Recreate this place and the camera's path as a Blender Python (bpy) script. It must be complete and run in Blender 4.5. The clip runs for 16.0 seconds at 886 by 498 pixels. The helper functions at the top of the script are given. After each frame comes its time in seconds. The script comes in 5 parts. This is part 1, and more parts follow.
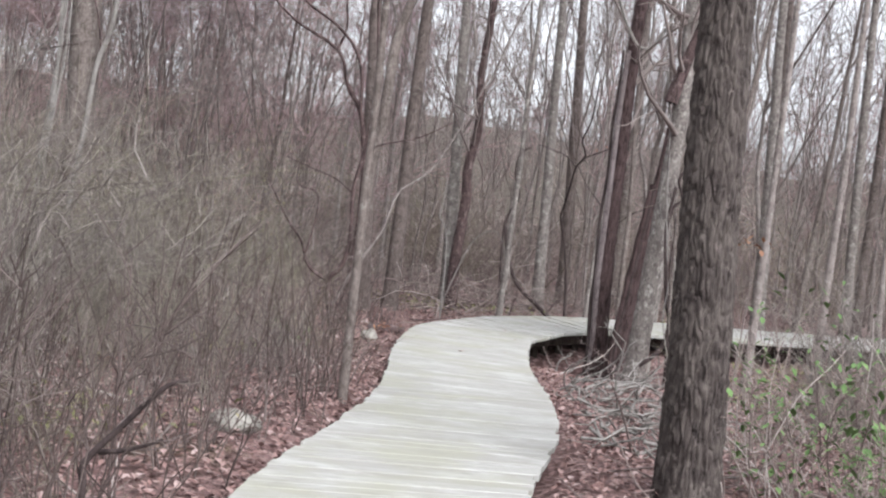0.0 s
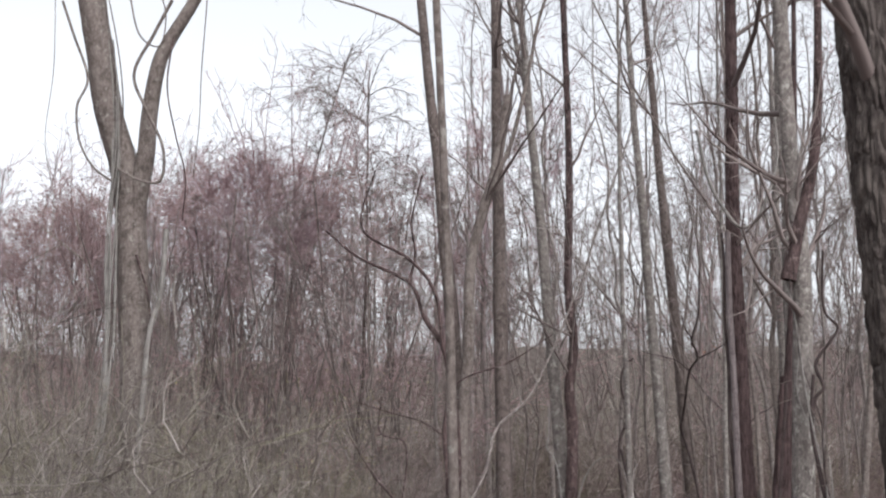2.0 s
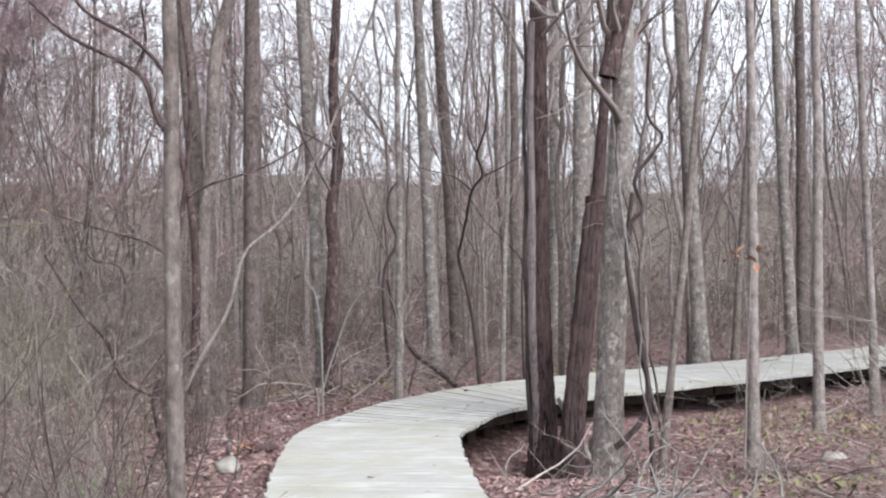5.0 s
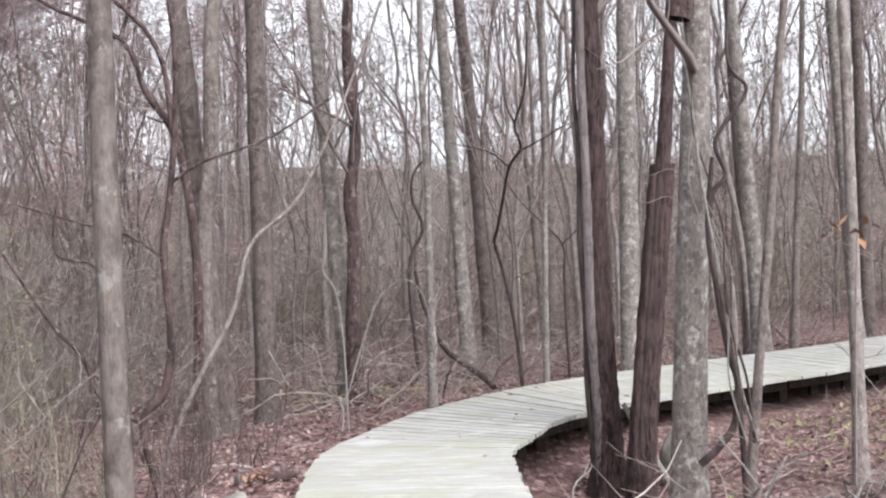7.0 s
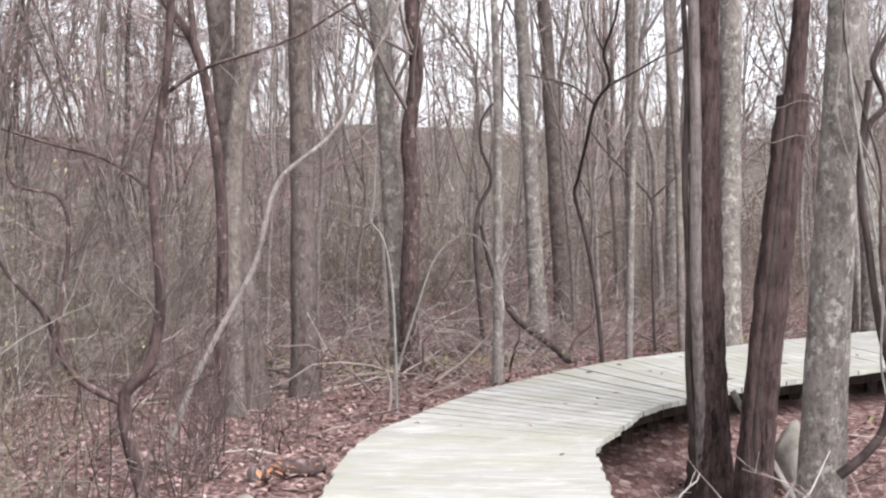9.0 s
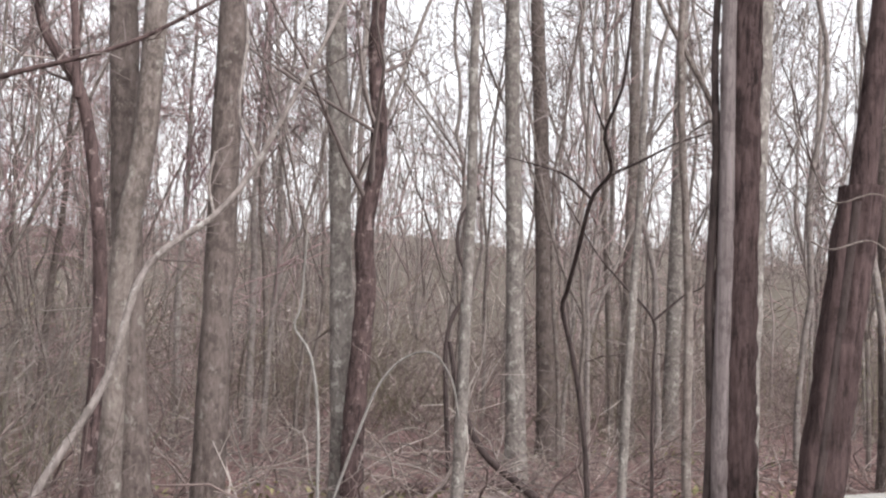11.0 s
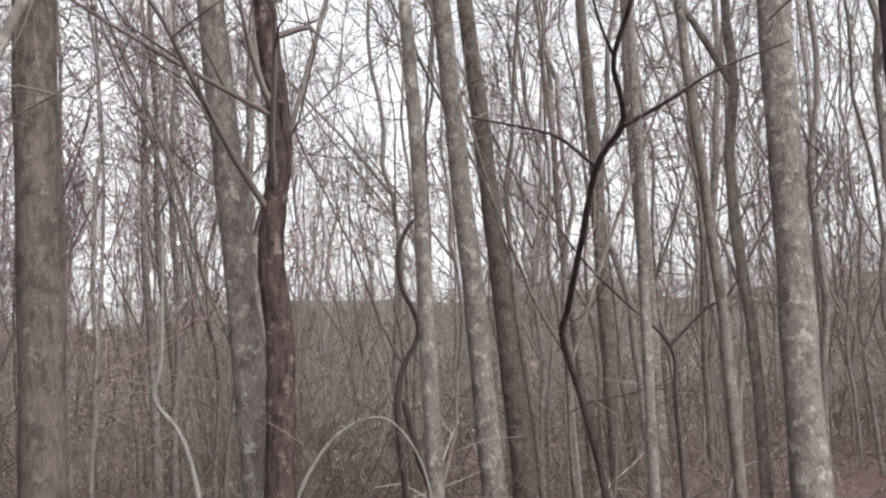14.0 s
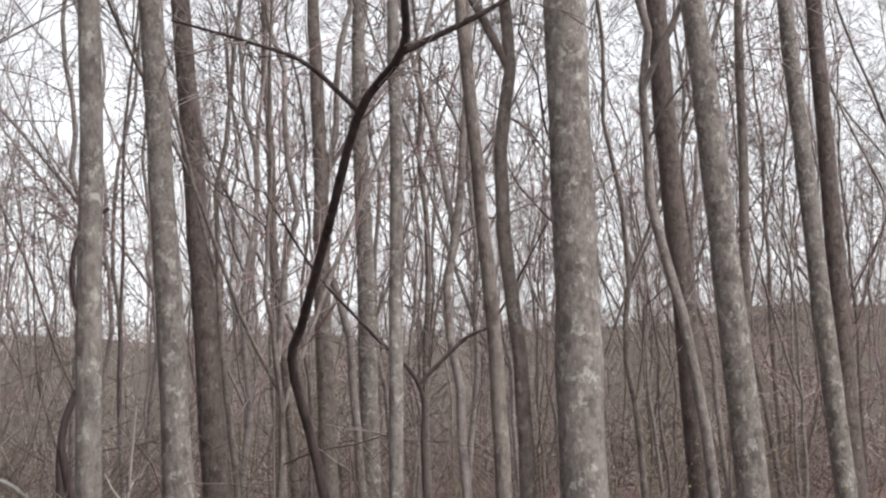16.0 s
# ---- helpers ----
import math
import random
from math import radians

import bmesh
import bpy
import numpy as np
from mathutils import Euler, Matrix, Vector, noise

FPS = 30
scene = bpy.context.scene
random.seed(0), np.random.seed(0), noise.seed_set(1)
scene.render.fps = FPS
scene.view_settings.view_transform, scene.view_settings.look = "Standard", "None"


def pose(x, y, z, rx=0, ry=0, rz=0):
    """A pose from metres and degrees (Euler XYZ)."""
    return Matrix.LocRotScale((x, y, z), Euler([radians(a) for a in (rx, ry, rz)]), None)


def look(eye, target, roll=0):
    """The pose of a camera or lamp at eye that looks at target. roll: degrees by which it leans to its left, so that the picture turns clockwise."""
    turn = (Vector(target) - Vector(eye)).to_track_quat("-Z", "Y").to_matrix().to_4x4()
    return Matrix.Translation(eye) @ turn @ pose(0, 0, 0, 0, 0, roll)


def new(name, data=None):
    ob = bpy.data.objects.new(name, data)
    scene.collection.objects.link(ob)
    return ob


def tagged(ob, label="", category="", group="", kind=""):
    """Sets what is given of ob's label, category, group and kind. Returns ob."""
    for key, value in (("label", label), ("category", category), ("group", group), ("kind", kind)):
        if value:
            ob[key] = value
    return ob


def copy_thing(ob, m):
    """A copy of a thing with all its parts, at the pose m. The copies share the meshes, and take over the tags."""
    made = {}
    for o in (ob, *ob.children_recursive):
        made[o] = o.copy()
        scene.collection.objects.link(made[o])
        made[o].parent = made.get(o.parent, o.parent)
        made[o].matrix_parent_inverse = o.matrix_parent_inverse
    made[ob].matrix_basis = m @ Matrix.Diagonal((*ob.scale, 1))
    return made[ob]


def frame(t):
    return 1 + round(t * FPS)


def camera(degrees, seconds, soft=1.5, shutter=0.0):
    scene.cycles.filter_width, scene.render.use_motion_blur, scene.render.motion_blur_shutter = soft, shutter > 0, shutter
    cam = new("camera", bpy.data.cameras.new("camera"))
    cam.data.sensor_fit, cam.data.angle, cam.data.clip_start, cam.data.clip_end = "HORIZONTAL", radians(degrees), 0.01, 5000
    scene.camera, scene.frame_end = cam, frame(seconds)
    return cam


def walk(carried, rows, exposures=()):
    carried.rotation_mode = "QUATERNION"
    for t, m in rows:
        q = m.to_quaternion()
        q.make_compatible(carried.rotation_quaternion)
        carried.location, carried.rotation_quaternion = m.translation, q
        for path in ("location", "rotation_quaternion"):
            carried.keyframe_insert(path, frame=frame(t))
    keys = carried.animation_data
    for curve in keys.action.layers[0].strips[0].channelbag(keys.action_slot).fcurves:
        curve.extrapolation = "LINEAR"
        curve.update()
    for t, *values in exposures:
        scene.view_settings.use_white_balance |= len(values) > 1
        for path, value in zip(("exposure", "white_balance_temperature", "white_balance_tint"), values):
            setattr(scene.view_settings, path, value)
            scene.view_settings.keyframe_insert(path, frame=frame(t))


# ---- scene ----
# ---- camera and its walk ----
cam = camera(39.01, 16.0, soft=2.25)
PATH = [
    (0, (0.442, 5.363, 1.358), (0.464, 7.363, 1.314), 7.3),
    (0.5, (0.361, 5.954, 1.358), (0.464, 7.951, 1.319), 3.5),
    (1, (0.375, 6.341, 1.367), (0.401, 8.341, 1.376), 0.5),
    (1.5, (0.449, 6.702, 1.357), (0.332, 8.687, 1.571), -0.8),
    (2, (0.438, 7.123, 1.363), (0.293, 9.091, 1.687), -0.9),
    (2.5, (0.37, 7.527, 1.394), (0.214, 9.493, 1.728), -0.3),
    (3, (0.326, 7.959, 1.378), (0.183, 9.923, 1.723), -1.6),
    (3.5, (0.322, 8.428, 1.352), (0.176, 10.391, 1.704), -1.0),
    (4, (0.314, 8.925, 1.306), (0.231, 10.895, 1.644), -2.9),
    (4.5, (0.356, 9.4, 1.348), (0.401, 11.388, 1.561), -2.7),
    (5, (0.352, 9.925, 1.369), (0.598, 11.909, 1.421), -0.5),
    (7.5, (0.419, 12.13, 1.383), (0.605, 14.122, 1.409), -3.2),
    (8, (0.473, 12.558, 1.35), (0.603, 14.554, 1.336), -3.1),
    (8.5, (0.489, 13.117, 1.305), (0.571, 15.115, 1.266), 1.7),
    (9, (0.571, 13.637, 1.297), (0.678, 15.634, 1.276), -0.8),
    (9.5, (0.658, 14.181, 1.285), (0.813, 16.175, 1.287), 1.4),
    (12, (1.086, 16.871, 1.37), (1.191, 18.856, 1.592), 2.2),
    (12.5, (1.044, 17.355, 1.371), (1.19, 19.339, 1.58), 0.7),
    (13, (1.041, 17.868, 1.365), (1.163, 19.85, 1.606), -1.1),
    (13.5, (1.05, 18.308, 1.377), (1.231, 20.286, 1.612), -0.6),
    (14, (1.091, 18.823, 1.325), (1.315, 20.794, 1.579), -3.7),
    (14.5, (1.08, 19.344, 1.294), (1.364, 21.307, 1.555), -0.1),
    (15, (1.162, 19.851, 1.317), (1.566, 21.787, 1.611), -0.3),
    (15.5, (1.266, 20.308, 1.334), (1.785, 22.219, 1.612), -0.6),
    (16, (1.383, 20.817, 1.357), (2.064, 22.674, 1.658), -2.7),
]
EXPOSURES = [(0.0, 1.53, 6150, 10), (1.0, 1.70, 6150, 10), (1.5, 1.46, 6200, 10), (2.0, 1.14, 6250, 10), (2.5, 0.95, 6300, 10), (3.5, 0.89, 6200, 10), (4.0, 0.93, 6150, 10), (4.5, 1.22, 6050, 10), (5.2, 1.73, 6050, 10), (7.3, 1.78, 6200, 10), (9.5, 1.87, 6350, 11), (12.0, 1.54, 6450, 11), (13.0, 1.46, 6450, 11), (14.0, 1.38, 6400, 10), (14.5, 1.46, 6350, 10), (15.0, 1.37, 6400, 10), (16.0, 1.31, 6450, 10)]
walk(cam, [(t, look(eye, target, roll)) for t, eye, target, roll in PATH], EXPOSURES)

# ---- sky and light: a bright overcast day in early spring ----
world = bpy.data.worlds.new("overcast_sky")
scene.world = world
world.use_nodes = True
wn, wl = world.node_tree.nodes, world.node_tree.links
sky = wn.new("ShaderNodeTexSky")
sky.sky_type, sky.sun_disc = "NISHITA", False
sky.sun_elevation, sky.sun_rotation = radians(48), radians(150)
sky.air_density, sky.dust_density, sky.ozone_density = 1.0, 4.0, 1.0
grey = wn.new("ShaderNodeHueSaturation")
grey.inputs["Saturation"].default_value = 0.10
wl.new(sky.outputs[0], grey.inputs["Color"])
wl.new(grey.outputs[0], wn["Background"].inputs["Color"])
wn["Background"].inputs["Strength"].default_value = 0.132
sun = new("sun", bpy.data.lights.new("sun", "SUN"))
sun.data.energy, sun.data.angle, sun.data.color = 1.1, radians(40), (1.0, 0.97, 0.93)
sun.matrix_world = look((0, 0, 30), (-10, 17.3, 8))


# ---- materials ----
class Mat:
    """A node material with a few short-hands."""

    def __init__(self, name, rough=0.85, spec=0.25):
        self.m = bpy.data.materials.new(name)
        self.m.use_nodes = True
        self.t = self.m.node_tree
        self.b = self.t.nodes["Principled BSDF"]
        self.b.inputs["Roughness"].default_value = rough
        self.b.inputs["Specular IOR Level"].default_value = spec
        self.co = self.t.nodes.new("ShaderNodeTexCoord").outputs["Object"]

    def node(self, kind, **inputs):
        n = self.t.nodes.new(kind)
        for k, v in inputs.items():
            self.put(n.inputs[k.replace("_", " ")], v)
        return n

    def put(self, socket, v):
        if hasattr(v, "is_output"):
            self.t.links.new(v, socket)
        else:
            socket.default_value = v

    def stretch(self, sx, sy, sz):
        n = self.node("ShaderNodeMapping", Vector=self.co, Scale=(sx, sy, sz))
        return n.outputs[0]

    def world_place(self):
        return self.node("ShaderNodeNewGeometry").outputs["Position"]

    def noise(self, scale, detail=4.0, rough=0.6, vec=None):
        n = self.node("ShaderNodeTexNoise", Vector=vec or self.co, Scale=scale, Detail=detail, Roughness=rough)
        return n.outputs["Fac"]

    def cells(self, scale, vec=None, feature="F1", out="Distance"):
        n = self.node("ShaderNodeTexVoronoi", Vector=vec or self.co, Scale=scale)
        n.feature = feature
        return n.outputs[out]

    def ramp(self, fac, stops):
        n = self.node("ShaderNodeValToRGB", Fac=fac)
        els = n.color_ramp.elements
        while len(els) < len(stops):
            els.new(0.5)
        for e, (p, c) in zip(els, stops):
            e.position, e.color = p, (*c, 1)
        return n.outputs[0]

    def mix(self, fac, a, b, how="MIX"):
        n = self.t.nodes.new("ShaderNodeMix")
        n.data_type, n.blend_type = "RGBA", how
        self.put(n.inputs[0], fac)
        for s, v in ((n.inputs[6], a), (n.inputs[7], b)):
            self.put(s, v if hasattr(v, "is_output") or len(v) == 4 else (*v, 1))
        return n.outputs[2]

    def math(self, how, a, b=0.0):
        n = self.t.nodes.new("ShaderNodeMath")
        n.operation = how
        self.put(n.inputs[0], a), self.put(n.inputs[1], b)
        return n.outputs[0]

    def done(self, colour, height=None, strength=0.5, distance=0.01):
        self.put(self.b.inputs["Base Color"], colour)
        if height is not None:
            n = self.node("ShaderNodeBump", Height=height, Strength=strength, Distance=distance)
            self.t.links.new(n.outputs[0], self.b.inputs["Normal"])
        return self.m


def bark(name, dark, light, lichen=None, fissure=1.0, patches=0.5, streak=7.0, along=0.16):
    """Bark: fissures, grain, blotches at two sizes, and pale lichen where given; along: how far the grain is drawn out."""
    m = Mat(name, 0.92, 0.15)
    long = m.stretch(1, 1, along)
    grain = m.noise(38, 6, 0.7, long)
    crack = m.noise(streak * 3, 4, 0.7, m.stretch(1, 1, 0.16))
    mid = tuple((a + b) / 2 for a, b in zip(dark, light))
    base = m.ramp(grain, [(0.32, dark), (0.5, mid), (0.68, light)])
    base = m.mix(m.math("MULTIPLY", m.ramp(crack, [(0.38, (1, 1, 1)), (0.47, (0, 0, 0))]), 0.8 * fissure), base, tuple(v * 0.3 for v in dark))
    blotch = m.noise(2.3, 5, 0.65)
    base = m.mix(m.math("MULTIPLY", m.ramp(blotch, [(0.42, (0, 0, 0)), (0.6, (1, 1, 1))]), 0.4), base, light)
    dapple = m.noise(10, 5, 0.7, m.stretch(1, 1, 0.75))
    base = m.mix(m.math("MULTIPLY", m.ramp(dapple, [(0.5, (0, 0, 0)), (0.62, (1, 1, 1))]), 0.6), base, tuple(v * 0.75 for v in dark))
    if lichen:
        spot = m.noise(13, 6, 0.75, m.stretch(1, 1, 0.8))
        base = m.mix(m.math("MULTIPLY", m.ramp(spot, [(0.60 - patches * 0.12, (0, 0, 0)), (0.66 - patches * 0.1, (1, 1, 1))]), 0.85), base, lichen)
    height = m.math("ADD", crack, m.math("MULTIPLY", grain, 0.5))
    return m.done(base, height, 0.8, 0.014)


BARK_SHAGGY = bark("shaggy_dark_bark", (0.021, 0.015, 0.015), (0.101, 0.086, 0.078), (0.129, 0.107, 0.100), 0.9, 0.0, streak=11)
BARK_RED = bark("red_brown_bark", (0.021, 0.013, 0.013), (0.090, 0.061, 0.060), None, 1.0, streak=9)
BARK_STRIP = bark("weathered_bare_wood", (0.085, 0.066, 0.066), (0.215, 0.182, 0.182), None, 0.7, streak=13, along=0.05)
BARK_GREY = bark("grey_lichen_bark", (0.067, 0.056, 0.052), (0.213, 0.189, 0.176), (0.305, 0.291, 0.269), 0.12, 0.45, along=0.6)
BARK_SMOOTH = bark("smooth_grey_brown_bark", (0.055, 0.043, 0.039), (0.182, 0.153, 0.140), (0.219, 0.203, 0.186), 0.2, 0.25, along=0.5)
BARK_DARK = bark("dark_mottled_bark", (0.018, 0.012, 0.012), (0.100, 0.068, 0.066), (0.195, 0.150, 0.145), 1.0, 0.3, along=0.3)
BARK_BROWN = bark("grey_brown_bark", (0.042, 0.032, 0.029), (0.136, 0.110, 0.102), (0.175, 0.160, 0.145), 0.35, 0.2, along=0.4)
BARK_PALE = bark("pale_vine_bark", (0.121, 0.109, 0.102), (0.245, 0.230, 0.216), None, 0.4)
# Pale grey bark, lightened further so that distant trunks look hazy.
BARK_FAR = bark("pale_grey_young_bark_with_haze", (0.090, 0.074, 0.069), (0.250, 0.218, 0.205), (0.305, 0.289, 0.271), 0.1, 0.2, along=0.5)


def twig_material(name, stops, olive=None):
    m = Mat(name, 0.9, 0.15)
    geo = m.node("ShaderNodeNewGeometry")
    c = m.ramp(geo.outputs["Random Per Island"], stops)
    c = m.mix(m.math("MULTIPLY", m.noise(30, 3), 0.5), c, (0.12, 0.095, 0.09))
    if olive:
        patch = m.ramp(m.noise(0.35, 3, 0.5, geo.outputs["Position"]), [(0.45, (0, 0, 0)), (0.6, (1, 1, 1))])
        c = m.mix(m.math("MULTIPLY", patch, 0.65), c, olive)
    return m.done(c, m.noise(60, 2), 0.3, 0.003)


TWIG = twig_material("grey_brown_twigs", [(0.0, (0.093, 0.072, 0.067)), (0.45, (0.156, 0.129, 0.123)), (0.9, (0.224, 0.191, 0.179))])
TWIG_PINK = twig_material("budding_pinkish_twigs", [(0.0, (0.181, 0.122, 0.124)), (0.5, (0.283, 0.194, 0.198)), (1.0, (0.363, 0.257, 0.258))])
TWIG_RED = twig_material("red_budding_twigs", [(0.0, (0.200, 0.124, 0.139)), (0.5, (0.299, 0.202, 0.221)), (1.0, (0.383, 0.284, 0.299))])
SHRUB = twig_material("shrub_stems", [(0.0, (0.089, 0.063, 0.059)), (0.3, (0.157, 0.119, 0.111)), (0.7, (0.226, 0.180, 0.167)), (0.9, (0.305, 0.263, 0.243)), (0.98, (0.421, 0.379, 0.352))])
SHRUB_GREY = twig_material("olive_grey_shrub_stems", [(0.0, (0.084, 0.069, 0.062)), (0.3, (0.140, 0.121, 0.112)), (0.7, (0.197, 0.175, 0.162)), (0.9, (0.233, 0.209, 0.191)), (0.98, (0.335, 0.307, 0.279))], olive=(0.147, 0.134, 0.086))
WHIP = twig_material("dark_brown_shoots", [(0.0, (0.034, 0.024, 0.022)), (0.5, (0.067, 0.048, 0.045)), (0.85, (0.110, 0.085, 0.078)), (1.0, (0.202, 0.168, 0.155))])
BRIAR = twig_material("bleached_briar_stems", [(0.0, (0.085, 0.072, 0.066)), (0.5, (0.165, 0.142, 0.130)), (1.0, (0.330, 0.300, 0.278))])
BRUSH = twig_material("dark_brush_stems", [(0.0, (0.061, 0.045, 0.042)), (0.5, (0.118, 0.090, 0.084)), (0.9, (0.195, 0.159, 0.147)), (1.0, (0.354, 0.319, 0.295))], olive=(0.136, 0.124, 0.078))
DARK_STEM = bark("dark_wet_stem", (0.022, 0.016, 0.016), (0.072, 0.054, 0.052), None, 0.6)


def leaf_litter(name):
    """Ground under the trees: matted fallen leaves, pink-brown, with moss and pale scraps."""
    m = Mat(name, 0.95, 0.1)
    p = m.world_place()
    warp = m.node("ShaderNodeMapping", Vector=p)
    vec = warp.outputs[0]
    leaf = m.cells(17, vec, "F1", "Color")
    tone = m.node("ShaderNodeSeparateColor", Color=leaf)
    c = m.ramp(tone.outputs[0], [(0.0, (0.084, 0.048, 0.045)), (0.35, (0.148, 0.089, 0.084)), (0.65, (0.209, 0.134, 0.129)), (0.9, (0.265, 0.184, 0.175)), (1.0, (0.333, 0.253, 0.241))])
    c = m.mix(m.math("MULTIPLY", m.noise(60, 4, 0.7, vec), 0.55), c, (0.092, 0.057, 0.054))
    edge = m.ramp(m.cells(17, vec, "DISTANCE_TO_EDGE"), [(0.0, (1, 1, 1)), (0.12, (0, 0, 0))])
    c = m.mix(m.math("MULTIPLY", edge, 0.6), c, (0.037, 0.023, 0.022))
    soil = m.ramp(m.noise(0.8, 5, 0.65, vec), [(0.48, (0, 0, 0)), (0.68, (1, 1, 1))])
    c = m.mix(m.math("MULTIPLY", soil, 0.5), c, (0.105, 0.071, 0.066))
    moss = m.ramp(m.noise(0.55, 5, 0.7, vec), [(0.57, (0, 0, 0)), (0.72, (1, 1, 1))])
    c = m.mix(m.math("MULTIPLY", moss, 0.5), c, (0.105, 0.094, 0.051))
    away = m.node("ShaderNodeVectorMath")
    away.operation = "DISTANCE"
    m.put(away.inputs[0], p), m.put(away.inputs[1], (0.0, 10.0, 0.0))
    scrub = m.mix(m.noise(0.25, 6, 0.7, vec), (0.060, 0.050, 0.042), (0.115, 0.100, 0.085))
    c = m.mix(m.ramp(m.math("MULTIPLY", away.outputs["Value"], 0.01), [(0.5, (0, 0, 0)), (0.72, (1, 1, 1))]), c, scrub)
    return m.done(c, m.math("ADD", m.cells(17, vec), m.noise(25, 4, 0.6, vec)), 0.9, 0.03)


GROUND = leaf_litter("leaf_litter_ground")


def board_material():
    """Weathered pale decking with grain along the board and faint green and tan stains."""
    m = Mat("weathered_decking", 0.8, 0.25)
    rnd = m.node("ShaderNodeObjectInfo").outputs["Random"]
    shift = m.node("ShaderNodeCombineXYZ", X=m.math("MULTIPLY", rnd, 40.0), Y=0.0, Z=m.math("MULTIPLY", rnd, 17.0))
    vec = m.node("ShaderNodeVectorMath", )
    m.put(vec.inputs[0], m.co), m.put(vec.inputs[1], shift.outputs[0])
    grain = m.noise(26, 6, 0.65, m.node("ShaderNodeMapping", Vector=vec.outputs[0], Scale=(0.12, 2.2, 1)).outputs[0])
    fine = m.noise(120, 3, 0.6, m.node("ShaderNodeMapping", Vector=vec.outputs[0], Scale=(0.06, 1.4, 1)).outputs[0])
    tone = m.ramp(rnd, [(0.0, (0.244, 0.239, 0.224)), (0.35, (0.274, 0.270, 0.256)), (0.7, (0.298, 0.295, 0.281)), (1.0, (0.326, 0.323, 0.309))])
    c = m.mix(m.ramp(grain, [(0.40, (0.8, 0.8, 0.8)), (0.58, (0, 0, 0))]), tone, (0.225, 0.214, 0.198))
    c = m.mix(m.ramp(fine, [(0.55, (0, 0, 0)), (0.75, (0.480, 0.480, 0.480))]), c, (0.192, 0.180, 0.166))
    worn = m.ramp(m.noise(2.6, 5, 0.7, m.node("ShaderNodeMapping", Vector=m.world_place(), Scale=(0.7, 1.6, 1)).outputs[0]), [(0.5, (0, 0, 0)), (0.66, (0.6, 0.6, 0.6))])
    c = m.mix(worn, c, (0.405, 0.402, 0.388))
    stain = m.ramp(m.noise(1.1, 4, 0.6, m.world_place()), [(0.47, (0, 0, 0)), (0.62, (0.7, 0.7, 0.7))])
    c = m.mix(stain, c, (0.232, 0.228, 0.182))
    grime = m.ramp(m.noise(3.4, 6, 0.75, m.node("ShaderNodeMapping", Vector=m.world_place(), Scale=(0.8, 1.4, 1)).outputs[0]), [(0.5, (0, 0, 0)), (0.68, (0.5, 0.5, 0.5))])
    c = m.mix(grime, c, (0.185, 0.175, 0.162))
    dirt = m.ramp(m.noise(7.5, 5, 0.75, m.world_place()), [(0.62, (0, 0, 0)), (0.74, (0.5, 0.5, 0.5))])
    c = m.mix(dirt, c, (0.165, 0.150, 0.132))
    return m.done(c, grain, 0.35, 0.004)


BOARD = board_material()
# Damp timber, its colour darkened further for the shade under the deck.
TIMBER = bark("damp_timber_with_shade", (0.022, 0.018, 0.016), (0.075, 0.060, 0.052), None, 0.6)


def leaf_material(name, stops):
    m = Mat(name, 0.85, 0.2)
    geo = m.node("ShaderNodeNewGeometry")
    c = m.ramp(geo.outputs["Random Per Island"], stops)
    c = m.mix(m.math("MULTIPLY", m.noise(45, 3), 0.4), c, (0.20, 0.14, 0.12))
    return m.done(c, m.noise(60, 3), 0.4, 0.004)


DEAD_LEAF = leaf_material("fallen_leaves", [(0.0, (0.092, 0.051, 0.048)), (0.3, (0.172, 0.098, 0.092)), (0.6, (0.233, 0.149, 0.142)), (0.85, (0.281, 0.197, 0.189)), (1.0, (0.367, 0.286, 0.277))])
ORANGE_LEAF = leaf_material("orange_dead_leaves", [(0.0, (0.216, 0.091, 0.044)), (1.0, (0.270, 0.140, 0.076))])
GREEN_LEAF = leaf_material("fresh_green_leaves", [(0.0, (0.044, 0.118, 0.030)), (0.5, (0.068, 0.159, 0.041)), (1.0, (0.103, 0.192, 0.062))])
BUD = leaf_material("olive_buds", [(0.0, (0.144, 0.137, 0.058)), (1.0, (0.238, 0.223, 0.108))])
GRASS = leaf_material("ground_greens", [(0.0, (0.086, 0.108, 0.029)), (0.6, (0.151, 0.158, 0.058)), (1.0, (0.230, 0.209, 0.108))])


def rock_material():
    m = Mat("pale_lichened_stone", 0.9, 0.2)
    c = m.ramp(m.noise(4, 6, 0.65), [(0.35, (0.120, 0.110, 0.098)), (0.5, (0.200, 0.186, 0.166)), (0.65, (0.270, 0.254, 0.228))])
    c = m.mix(m.ramp(m.noise(11, 5, 0.7), [(0.55, (0, 0, 0)), (0.65, (0.308, 0.308, 0.308))]), c, (0.115, 0.104, 0.085))
    return m.done(c, m.noise(18, 6, 0.7), 0.7, 0.02)


ROCK = rock_material()


